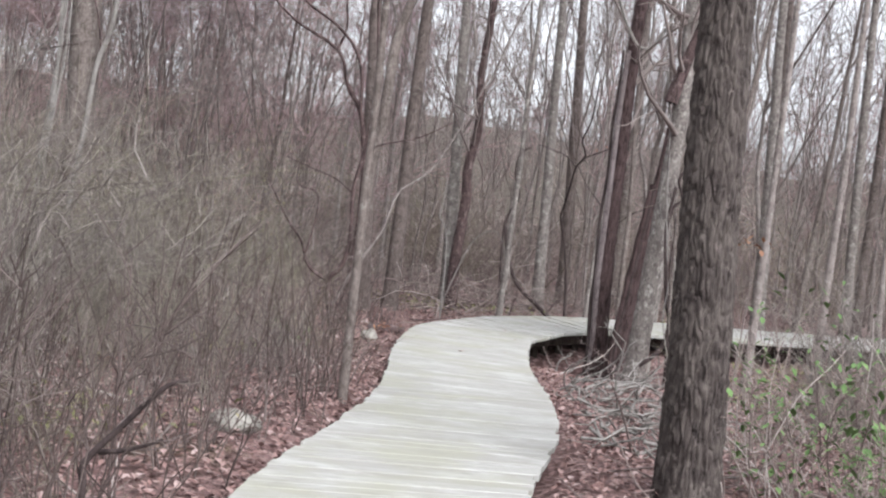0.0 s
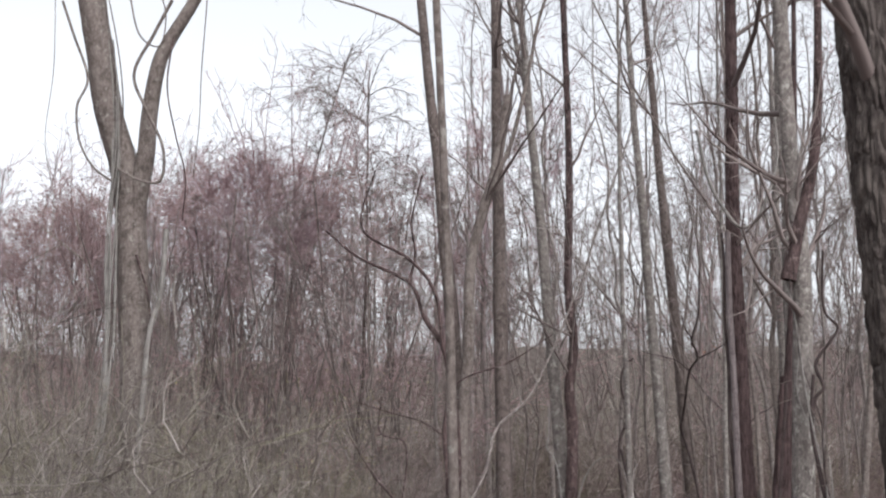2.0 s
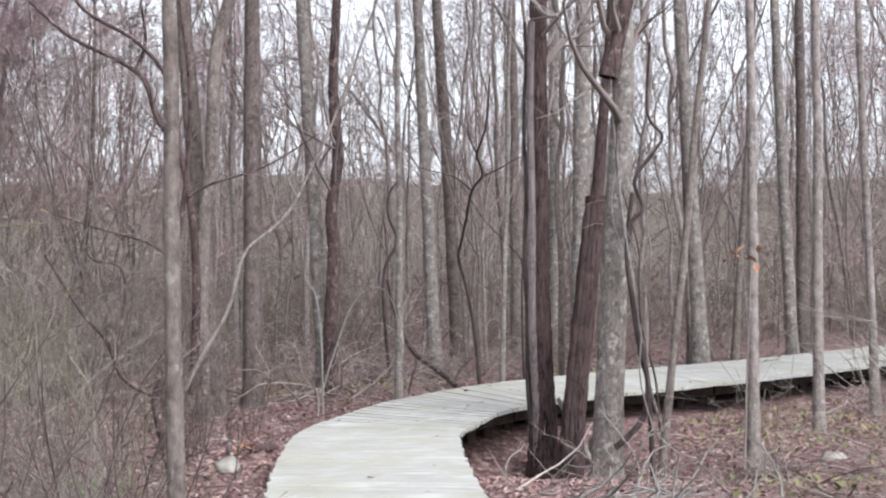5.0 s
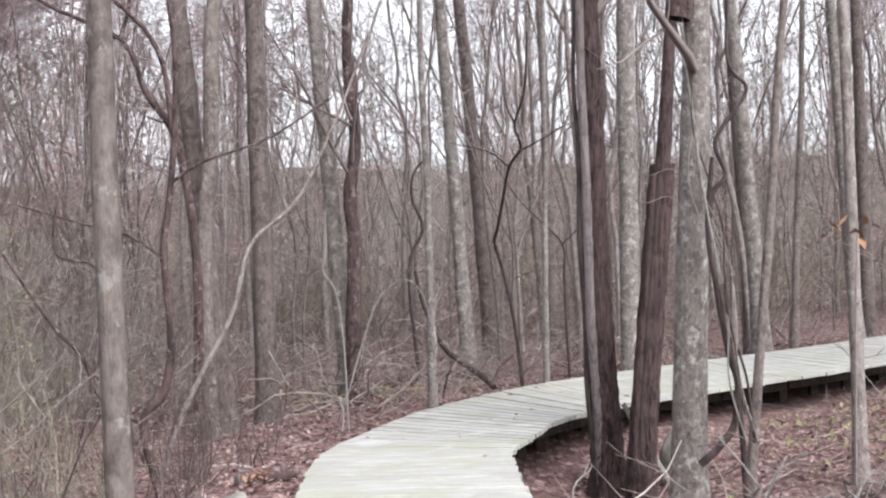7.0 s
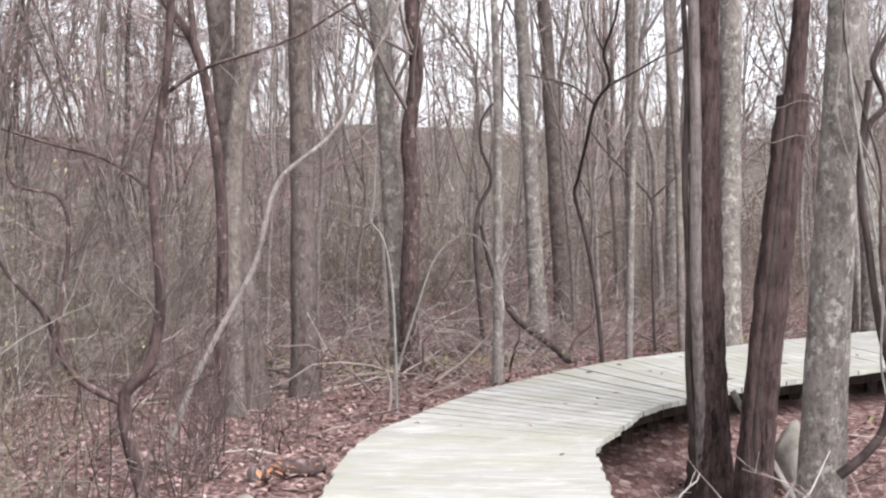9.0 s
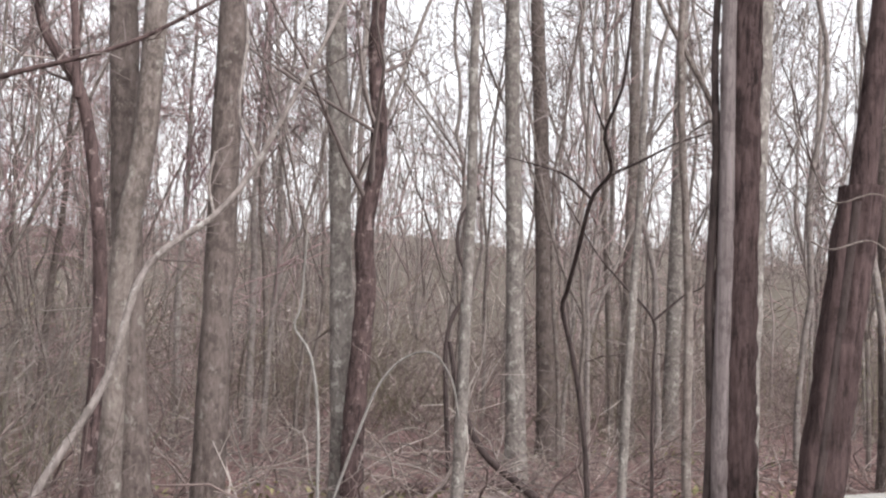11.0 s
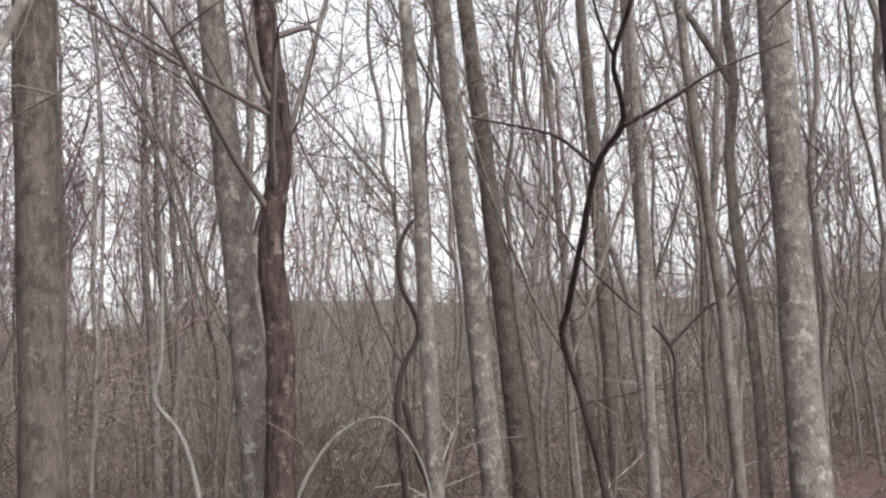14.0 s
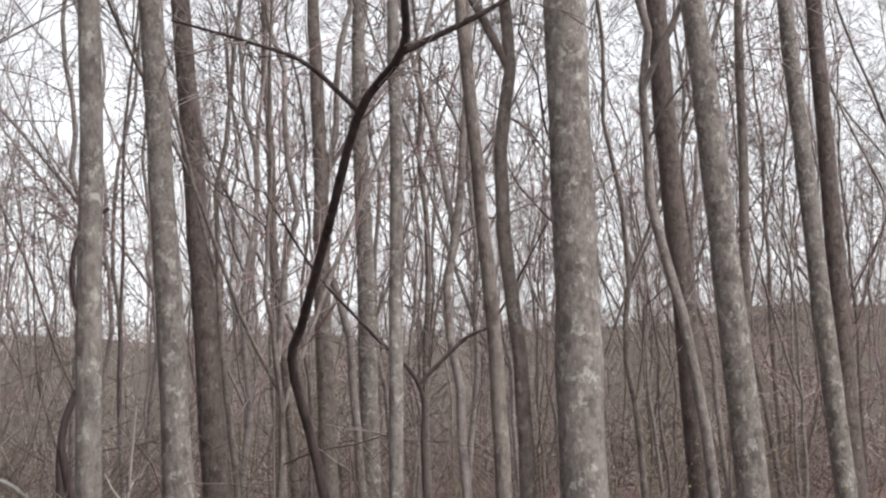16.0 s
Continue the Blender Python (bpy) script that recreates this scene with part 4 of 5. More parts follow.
def wood_tree(x, y, k, s):
    tall, trunk_me, crown_me = KINDS[k]
    z = float(ground_z(x, y)[0])
    label = ("slim bare grey tree in the wood" if k < 4 else "thin bare young tree in the wood") if k not in (2, 5, 8) else "bare tree with pinkish budding twigs"
    if k not in SAMPLES:
        thing = empty_thing("bare_tree", (x, y, z), label, "tree", "trees of the wood")
        for nm, me in (("trunk", trunk_me), ("crown", crown_me)):
            ob = new(nm, me)
            ob.parent = thing
        SAMPLES[k] = thing
    else:
        thing = copy_thing(SAMPLES[k], pose(0, 0, 0))
    thing.rotation_euler = (rng_wood.normal(0, 0.035), rng_wood.normal(0, 0.035), rng_wood.uniform(0, 6.28))
    thing.location = (x, y, z)
    thing.scale = (s, s, s)


count = 0
for attempt in range(6000):
    if count >= 215:
        break
    y = 20 + 30 * rng_wood.uniform(0, 1) ** 0.75
    x = rng_wood.uniform(-0.42 * (y - 4) - 2, 0.55 * (y - 4) + 4)
    gap = 0.6 if y > 26 else 1.1
    off = off_path(x, y)[0]
    if off < 0.6 or min(math.hypot(x - a, y - b) for a, b in placed) < gap:
        continue
    if y < 29 and -7.0 < x < 7.5:
        continue
    cap = sight_cap(x, y)
    k = int(rng_wood.choice(10, p=[0.06, 0.05, 0.15, 0.1, 0.13, 0.15, 0.12, 0.06, 0.06, 0.12]))
    s = rng_wood.uniform(0.8, 1.15)
    if KINDS[k][0] * s > cap:
        k = 7 + int(rng_wood.integers(0, 2))
        s = min(1.1, cap / KINDS[k][0]) * rng_wood.uniform(0.75, 1.0)
        if s < 0.5:
            continue
    wood_tree(x, y, k, s)
    placed.append((x, y))
    count += 1


# small trees crowding the open side
for _ in range(46):
    y = rng_wood.uniform(25, 44)
    x = rng_wood.uniform(-0.33 * (y - 7) - 0.5, -0.05 * (y - 7) - 0.6)
    if min(math.hypot(x - a, y - b) for a, b in placed) < 0.6:
        continue
    k = 7 + int(rng_wood.integers(0, 2))
    wood_tree(x, y, k, min(1.15, sight_cap(x, y) / KINDS[k][0]) * rng_wood.uniform(0.8, 1.05))
    placed.append((x, y))


def join_many(name, kinds, spots, material, label, category, smooth=True):
    """Many turned and scaled copies in one mesh, for what nobody could count."""
    vs, qs, n = [], [], 0
    for k, x, y, z, turn, sx, sz, tilt in spots:
        v, q = kinds[k]
        c, s = math.cos(turn), math.sin(turn)
        w = v * np.array([sx, sx, sz])
        w = np.stack([w[:, 0] * c - w[:, 1] * s + tilt[0] * w[:, 2] + x, w[:, 0] * s + w[:, 1] * c + tilt[1] * w[:, 2] + y, w[:, 2] + z], 1)
        vs.append(w), qs.append(q + n)
        n += len(w)
    ob = new(name, mesh_of(name, np.concatenate(vs), np.concatenate(qs), material, smooth))
    return tagged(ob, label, category, kind="stuff")


# ---- far woods ----
def far_woods():
    kinds = []
    for k in range(6):
        trunk, crown, _ = tree_arrays(300 + k, 13, 0.055, first=0.16, limbs=11, limb_len=0.26, twigs=4, wob=0.2, sway=0.15, limb_wob=0.28, fork=0.3, sides=3, segs=14, flare=1.1, fine=1, reach=1.3, limb_sides=3, thin=0.006, bends=2)
        v1, q1 = trunk.arrays()
        v2, q2 = crown.arrays()
        kinds.append((np.concatenate([v1, v2]), np.concatenate([q1, q2 + len(v1)])))
    rng, spots = np.random.default_rng(41), []
    while len(spots) < 340:
        d, a = rng.uniform(36, 118), radians(rng.uniform(-62, 42))
        x, y = 0.5 + d * math.sin(-a), 6 + d * math.cos(a)
        if y < 46 and -0.42 * (y - 4) - 2 < x < 0.55 * (y - 4) + 4 and y < 42:
            continue
        if off_path(x, y)[0] < 1.0:
            continue
        s = rng.uniform(0.75, 1.2)
        cap = sight_cap(x, y)
        s = min(s, cap * 0.97 / 13 * rng.uniform(0.8, 1.0))
        spots.append((int(rng.integers(0, 6)), x, y, float(ground_z(x, y)[0]) - 0.2, rng.uniform(0, 6.28), s, s, rng.normal(0, 0.03, 2)))
    join_many("far_woods", kinds, spots, TWIG, "bare grey woods in the distance", "woods")
    around = []
    while len(around) < 36:
        a = rng.uniform(0, 2 * math.pi)
        d = rng.uniform(16, 45)
        x, y = d * math.sin(a), 4 + d * math.cos(a)
        if y > 9 and abs(x) < 0.5 * y + 4 or off_path(x, y)[0] < 2:
            continue
        s = rng.uniform(0.7, 1.1)
        around.append((int(rng.integers(0, 6)), x, y, -0.15, rng.uniform(0, 6.28), s, s, rng.normal(0, 0.03, 2)))
    join_many("woods_around", kinds, around, TWIG, "bare grey woods beside and behind the walk", "woods")


far_woods()


# ---- thicket of shrubs ----
def shrub_kind(seed, height, stems, spread, twigs, thin, thick, segs=4, fine=1, crook=0.27, splay=0.3):
    rng, tb = np.random.default_rng(seed), Tubes()
    for _ in range(stems):
        a, r = rng.uniform(0, 6.28), spread * rng.uniform(0, 1)
        h = height * rng.uniform(0.4, 1.1)
        line = wander(rng, (r * math.cos(a), r * math.sin(a), -0.15), (splay * math.cos(a), splay * math.sin(a), 1), h, segs, crook, -0.03)
        rr = rng.uniform(thin, thick)
        tb.tube(line, np.linspace(rr, 0.0024, segs + 1), 3)
        for _ in range(twigs):
            k = rng.integers(0, segs)
            d = aside(rng, line[k + 1] - line[k], rng.normal(42, 15))
            bends = 2 if fine else 1
            tw = wander(rng, line[k] * 0.4 + line[k + 1] * 0.6, d, h * rng.uniform(0.12, 0.36), bends, 0.2, 0.03)
            tb.tube(tw, np.linspace(max(0.0028, rr * 0.5), 0.0018 if fine else 0.004, bends + 1), 3)
            for _ in range(fine):
                sub = wander(rng, tw[1], aside(rng, tw[2] - tw[1], 42), h * rng.uniform(0.06, 0.18), 1, 0.16, 0.03)
                tb.tube(sub, np.array([0.0024, 0.0016]), 3)
    return tb.arrays()


def thicket():
    rng = np.random.default_rng(55)
    tall = [shrub_kind(400 + k, 2.5, 9, 0.55, 7, 0.003, 0.009, 5, 1) for k in range(7)]
    low = [shrub_kind(420 + k, 1.2, 9, 0.3, 6, 0.0025, 0.006, 4, 1, 0.42, 0.9) for k in range(6)]
    far = [shrub_kind(440 + k, 2.9, 8, 1.0, 5, 0.007, 0.012, 4, 0, 0.36, 0.6) for k in range(6)]
    near_spots, low_spots, far_spots = [], [], []
    while len(near_spots) < 330:
        y = rng.uniform(11.8, 27)
        x = -rng.uniform(0.2, 9.5)
        off = off_path(x, y)[0]
        if off < (1.5 if y < 15.5 else 0.9 if y < 19 else 2.2):
            continue
        if y > 19.5 and off < 4.0 and rng.uniform() < 0.75:
            continue
        s = rng.uniform(0.6, 1.2) * (0.75 if off < 1.6 else 1.08)
        near_spots.append((int(rng.integers(0, 7)), x, y, float(ground_z(x, y)[0]), rng.uniform(0, 6.28), 0.5 if off < 2.6 else rng.uniform(0.85, 1.3), s, (-rng.uniform(0.05, 0.22), rng.normal(0, 0.05)) if off < 2.6 else rng.normal(0, 0.05, 2)))
    while len(near_spots) < 385:
        y = rng.uniform(9.0, 18.5)
        x = -rng.uniform(0.0, 3.0)
        off = off_path(x, y)[0]
        if 0.45 < off < 1.9:
            near_spots.append((int(rng.integers(0, 7)), x, y, float(ground_z(x, y)[0]), rng.uniform(0, 6.28), 0.3, rng.uniform(0.3, 0.62), (-rng.uniform(0.08, 0.25), rng.normal(0, 0.05))))
    right_spots = []
    while len(right_spots) < 40:
        y = rng.uniform(14.6, 19.0)
        x = 0.35 + (y - 9.9) * rng.uniform(0.56, 0.86)
        if off_path(x, y)[0] > 0.7 and math.hypot(x - 2.1, y - 12.4) > 0.7:
            right_spots.append((int(rng.integers(0, 7)), x, y, float(ground_z(x, y)[0]), rng.uniform(0, 6.28), rng.uniform(0.6, 1.0), rng.uniform(0.45, 0.95), rng.normal(0, 0.1, 2)))
    while len(far_spots) < 440:
        y = 22 + 26 * rng.uniform(0, 1)
        x = rng.uniform(-0.42 * (y - 2) - 2.5, 0.6 * (y - 2) + 3)
        off = off_path(x, y)[0]
        if off < 3.0 or (y < 27 and x < 9) and x > -6:
            continue
        if y < 34 and off < 8 and rng.uniform() < 0.8:
            continue
        if -3 < x < 12 and y > 33 and rng.uniform() < 0.45:
            continue
        s = rng.uniform(0.5, 1.05) * (0.45 if off < 6 else 0.7 if off < 10 else 1.0)
        far_spots.append((int(rng.integers(0, 6)), x, y, float(ground_z(x, y)[0]), rng.uniform(0, 6.28), rng.uniform(0.85, 1.3), s, rng.normal(0, 0.05, 2)))
    while len(low_spots) < 140:
        y = rng.uniform(8.5, 34)
        x = rng.uniform(-7, 9)
        off = off_path(x, y)[0]
        if off < 1.0 or off > 6:
            continue
        low_spots.append((int(rng.integers(0, 6)), x, y, float(ground_z(x, y)[0]), rng.uniform(0, 6.28), rng.uniform(0.7, 1.3), rng.uniform(0.35, 0.9), rng.normal(0, 0.25, 2)))
    join_many("thicket", tall, near_spots, SHRUB_GREY, "dense leafless grey-brown thicket of thin stems", "shrubs")
    join_many("damp_thicket", tall, right_spots, SHRUB_GREY, "thin leafless shrubs in the damp hollow", "shrubs")
    whip = [shrub_kind(480 + k, 1.25, 3, 0.16, 3, 0.0045, 0.0085, 6, 1, 0.13, 0.12) for k in range(8)]
    whips = []
    while len(whips) < 340:
        y = 8.6 + 14.5 * rng.uniform(0, 1) ** 1.15
        x = float(np.interp(y, left_line[:, 1], left_line[:, 0])) - 0.25 - rng.uniform(0, 1) ** 1.3 * (1.0 + 0.32 * (y - 6))
        if off_path(x, y)[0] > (0.2 if y < 16 else 0.6):
            whips.append((int(rng.integers(0, 8)), x, y, float(ground_z(x, y)[0]), rng.uniform(0, 6.28), 1.0, rng.uniform(0.4, 1.35), rng.normal(0, 0.08, 2)))
    join_many("young_shoots", whip, whips, WHIP, "upright dark brown shoots rising from the leaves", "shoots")
    tb = Tubes()
    for _ in range(230):
        y = rng.uniform(12.5, 24)
        x = -rng.uniform(0.3, 1.2 + 0.42 * (y - 5))
        if off_path(x, y)[0] < 1.0:
            continue
        z = float(ground_z(x, y)[0])
        a = rng.uniform(0, 6.28)
        tilt = rng.uniform(0.2, 2.2)
        st = wander(rng, (x, y, z + rng.uniform(0.1, 1.5)), (math.cos(a), math.sin(a), tilt), rng.uniform(0.4, 1.15), 8, 0.28, -0.06)
        st[:, 2] = np.maximum(st[:, 2], z + 0.03)
        r = rng.uniform(0.0028, 0.006)
        tb.tube(st, np.linspace(r, 0.002, 9), 4)
        twiggery(tb, rng, st, r, 4, 0.4, 1, 0.0, 0.2, 50, 0.002, 3)
    for _ in range(90):
        x, y = rng.uniform(-1.5, 4.6), rng.uniform(25.2, 31)
        if off_path(x, y)[0] < 0.5:
            continue
        z = float(ground_z(x, y)[0])
        a = rng.uniform(0, 6.28)
        st = wander(rng, (x, y, z), (math.cos(a), math.sin(a), rng.uniform(0.5, 1.8)), rng.uniform(1.0, 2.4), 9, 0.2, -0.13)
        st[:, 2] = np.maximum(st[:, 2], z + 0.03)
        if min(off_path(st[:, 0], st[:, 1])) < 0.2:
            continue
        tb.tube(st, np.linspace(rng.uniform(0.005, 0.011), 0.003, 10), 4)
        twiggery(tb, rng, st, 0.006, 4, 0.5, 1, 0.0, 0.2, 50, 0.003, 3)
    tagged(tube_part("bleached_briars", tb, BRIAR), "pale dead briars tangled through the thicket", "briars", kind="stuff")
    brush_spots = []
    while len(brush_spots) < 150:
        y = rng.uniform(32, 54)
        x = rng.uniform(-0.3 * (y - 10), 0.62 * (y - 12))
        if off_path(x, y)[0] < 3.0:
            continue
        clump = math.sin(0.55 * x + 1.0) + math.sin(0.31 * y + 0.4 * x)
        if clump < rng.uniform(-1.2, 0.8):
            continue
        brush_spots.append((int(rng.integers(0, 6)), x, y, float(ground_z(x, y)[0]), rng.uniform(0, 6.28), rng.uniform(0.9, 1.5), rng.uniform(0.7, 1.25), rng.normal(0, 0.08, 2)))
    join_many("wood_brush", far, brush_spots, BRUSH, "clumps of dark leafless brush under the trees", "shrubs")
    join_many("far_thicket", far, far_spots, SHRUB, "brown leafless undergrowth deeper in the wood", "shrubs")
    scrub = [shrub_kind(460 + k, 4.2, 9, 2.2, 4, 0.022, 0.05, 2, 0, 0.35, 0.6) for k in range(6)]
    ridge = []
    while len(ridge) < 800:
        dist, a = rng.uniform(42, 122), radians(rng.uniform(-60, 42))
        x, y = -dist * math.sin(a), 8 + dist * math.cos(a)
        s = rng.uniform(0.5, 1.1)
        ridge.append((int(rng.integers(0, 6)), x, y, float(ground_z(x, y)[0]), rng.uniform(0, 6.28), rng.uniform(1, 1.6), s, rng.normal(0, 0.06, 2)))
    join_many("ridge_scrub", scrub, ridge, SHRUB, "grey-brown scrub covering the distant ridge", "shrubs")
    join_many("low_shrubs", low, low_spots, SHRUB, "low leafless shrubs and brambles on the leaf litter", "shrubs")
    return near_spots


shrub_spots = thicket()


# ---- leaves, sticks and greens on the ground ----
def scatter_leaves(name, spots, size, material, label, category, rng, standing=0.35):
    n = len(spots)
    s = size * rng.uniform(0.6, 1.3, n)
    a, tilt, fold = rng.uniform(0, 6.28, n), rng.normal(0, standing, n), rng.uniform(0.1, 0.6, n)
    ca, sa = np.cos(a), np.sin(a)
    base = np.array([(-0.5, 0, 0), (0.0, -0.32, 1.0), (0.55, 0, 0.0), (0.0, 0.32, 1.0)])
    v = np.zeros((n, 4, 3))
    for i, (u, w, f) in enumerate(base):
        lx, ly, lz = u * s, w * s, f * fold * s * 0.35 + u * s * np.sin(tilt)
        v[:, i] = spots + np.stack([lx * ca - ly * sa, lx * sa + ly * ca, lz], 1)
    q = np.arange(n * 4).reshape(n, 4)
    ob = new(name, mesh_of(name, v.reshape(-1, 3), q, material, False))
    return tagged(ob, label, category, kind="stuff")


def litter():
    rng = np.random.default_rng(66)
    n = 90000
    y = 7 + 27 * rng.uniform(0, 1, n) ** 1.1
    x = rng.normal(0, 3.4, n) + np.interp(y, mid_line[:, 1], mid_line[:, 0])
    keep = np.concatenate([off_path(a, b) for a, b in zip(np.array_split(x, 30), np.array_split(y, 30))]) > 0.02
    x, y = x[keep], y[keep]
    z = np.concatenate([ground_z(a, b) for a, b in zip(np.array_split(x, 30), np.array_split(y, 30))]) + rng.uniform(0.005, 0.05, len(x))
    scatter_leaves("leaf_litter", np.stack([x, y, z], 1), 0.052, DEAD_LEAF, "loose curled brown leaves on the ground", "fallen leaves", rng)
    # a few on the boards
    m = 26
    i = rng.integers(450, 1300, m)
    f = rng.uniform(0.08, 0.92, m)[:, None]
    p = left_line[i] * f + right_line[i] * (1 - f) + np.array([0, 0, 0.006])
    scatter_leaves("leaves_on_boards", p, 0.06, DEAD_LEAF, "a few dry leaves on the boards", "fallen leaves", rng, 0.1)
    # sticks
    tb = Tubes()
    for _ in range(750):
        yy = rng.uniform(6, 30)
        xx = float(np.interp(yy, mid_line[:, 1], mid_line[:, 0])) + rng.normal(0, 3)
        if off_path(xx, yy)[0] < 0.3:
            continue
        zz = float(ground_z(xx, yy)[0])
        a = rng.uniform(0, 6.28)
        ln = rng.uniform(0.25, 1.1)
        st = wander(rng, (xx, yy, zz + 0.02), (math.cos(a), math.sin(a), rng.uniform(0, 0.35)), ln, 4, 0.15)
        if off_path(st[-1, 0], st[-1, 1])[0] < 0.05:
            continue
        tb.tube(st, np.linspace(rng.uniform(0.004, 0.012), 0.003, 5), 4)
    tagged(tube_part("fallen_sticks", tb, SHRUB), "dead grey sticks strewn over the leaves", "fallen twigs", kind="stuff")
    # crooked fallen branches beyond the bend
    tb = Tubes()
    for _ in range(330):
        yy = rng.uniform(23.5, 34)
        xx = rng.uniform(-3.5, 4 + 0.7 * (yy - 22))
        a = rng.uniform(0, 6.28)
        ln = rng.uniform(0.6, 2.0)
        st = wander(rng, (xx, yy, float(ground_z(xx, yy)[0]) + 0.02), (math.cos(a), math.sin(a), rng.uniform(0.05, 0.9)), ln, 6, 0.3, -0.08)
        if min(off_path(st[:, 0], st[:, 1])) < 0.25:
            continue
        st[:, 2] = np.maximum(st[:, 2], ground_z(st[:, 0], st[:, 1]) + 0.01)
        r = rng.uniform(0.006, 0.017)
        tb.tube(st, np.linspace(r, 0.004, 7), 4)
        twiggery(tb, rng, st, r, 4, 0.5, 1, 0.0, 0.2, 50, 0.003, 2)
    tagged(tube_part("fallen_branches", tb, SHRUB), "crooked dead branches lying over reddish leaves", "fallen branches", kind="stuff")
    # bleached brush heap beside the walk, inside the first bend
    tb = Tubes()
    for _ in range(120):
        xx, yy = rng.normal(2.2, 0.4), rng.normal(15.8, 1.2)
        if off_path(xx, yy)[0] < 0.1 or math.hypot(xx - 2.1, yy - 12.4) < 0.8:
            continue
        a = rng.normal(-0.6, 1.0)
        st = wander(rng, (xx, yy, float(ground_z(xx, yy)[0]) + rng.uniform(0.01, 0.12)), (math.cos(a), math.sin(a), rng.normal(0.05, 0.2)), rng.uniform(0.35, 1.1), 6, 0.3)
        if min(off_path(st[:, 0], st[:, 1])) < 0.05:
            continue
        st[:, 2] = np.maximum(st[:, 2], ground_z(st[:, 0], st[:, 1]) + 0.01)
        r = rng.uniform(0.005, 0.018)
        tb.tube(st, np.linspace(r, 0.004, 7), 5)
        twiggery(tb, rng, st, r, 2, 0.3, 0, 0.0, 0.3, 45, 0.003, 2)
    tagged(tube_part("brush_heap", tb, BARK_PALE), "heap of bleached dead branches on the leaves", "brushwood", kind="stuff")
    # olive buds over the thicket
    pts = []
    for k, x0, y0, z0, turn, sx, sz, tilt in shrub_spots:
        if math.sin(0.6 * x0) + math.cos(0.45 * y0) > 0.7:
            for _ in range(40):
                pts.append((x0 + rng.normal(0, 0.55), y0 + rng.normal(0, 0.55), z0 + 2.9 * sz * rng.uniform(0.35, 1.0)))
    for bx, by, sp in ((7.2, 29.6, 0.8), (8.6, 31.6, 0.9), (6.6, 28.6, 0.5), (-1.6, 19.5, 0.5), (-2.4, 24.5, 0.8)):
        for _ in range(650):
            pts.append((rng.normal(bx, sp), rng.normal(by, sp), rng.uniform(0.6, 2.3)))
    scatter_leaves("shrub_buds", np.array(pts), 0.022, BUD, "tiny olive buds opening on the shrubs", "buds", rng, 0.8)
    # low greens
    pts = []
    for cx, cy, cnt, sp in ((-1.6, 12.3, 160, 0.4), (-3.2, 15, 200, 0.5), (-1.5, 17.4, 140, 0.3), (1.0, 27.3, 300, 0.7), (0.1, 26.2, 200, 0.6), (5.6, 22.3, 300, 0.8), (6.5, 24.0, 300, 0.9), (4.6, 27.9, 150, 0.4), (5.2, 33, 200, 0.8), (4.3, 18.6, 150, 0.5)):
        for _ in range(cnt):
            px, py = rng.normal(cx, sp), rng.normal(cy, sp)
            if off_path(px, py)[0] > 0.1:
                pts.append((px, py, float(ground_z(px, py)[0]) + rng.uniform(0.02, 0.14)))
    scatter_leaves("ground_greens", np.array(pts), 0.06, GRASS, "sparse low green growth among the leaves", "undergrowth", rng, 0.9)


litter()


def green_briar(x, y, h, seed, leaves):
    rng = np.random.default_rng(seed)
    z = float(ground_z(x, y)[0])
    thing = empty_thing("green_briar", (x, y, z), "briar bush with fresh small green leaves", "shrub", "greening briars")
    tb, spots = Tubes(), []
    for _ in range(12):
        st = wander(rng, (rng.normal(0, 0.15), rng.normal(0, 0.15), -0.05), (rng.normal(0, 0.35), rng.normal(0, 0.35), 1), h * rng.uniform(0.6, 1.1), 7, 0.16)
        tb.tube(st, np.linspace(0.006, 0.003, 8), 4)
        twiggery(tb, rng, st, 0.005, 5, 0.35, 1, 0.0, 0.3)
        for _ in range(leaves // 12):
            spots.append(st[rng.integers(2, 8)] + rng.normal(0, 0.075, 3))
    tagged(tube_part("stem_tangle", tb, SHRUB, thing), kind="stuff")
    ob = scatter_leaves("leaves", np.array(spots), 0.056, GREEN_LEAF, "fresh green leaves", "", rng, 0.8)
    ob.parent = thing
    del ob["kind"]


for k, (x, y, h, n) in enumerate(((2.62, 12.75, 1.2, 90), (3.0, 12.9, 1.35, 230), (2.75, 11.9, 0.6, 150), (3.05, 12.1, 1.0, 240), (3.3, 13.2, 1.35, 260), (2.75, 13.4, 1.3, 90), (-1.0, 18.2, 0.35, 60))):
    green_briar(x, y, h, 500 + k, n)


def rock(name, label, x, y, size, seed, sink=0.35):
    bm = bmesh.new()
    bmesh.ops.create_icosphere(bm, subdivisions=3, radius=1.0)
    for v in bm.verts:
        q = v.co * 1.1 + Vector((seed * 3.1, seed, 0))
        v.co = Vector((v.co.x * size[0], v.co.y * size[1], v.co.z * size[2])) * (1 + 0.35 * noise.noise(q) + 0.12 * noise.noise(q * 3))
    for f in bm.faces:
        f.smooth = True
    me = bpy.data.meshes.new(name)
    bm.to_mesh(me)
    bm.free()
    me.materials.append(ROCK)
    ob = new(name, me)
    ob.location = (x, y, float(ground_z(x, y)[0]) + size[2] * (1 - sink) - 0.02)
    tagged(ob, label, "rock")


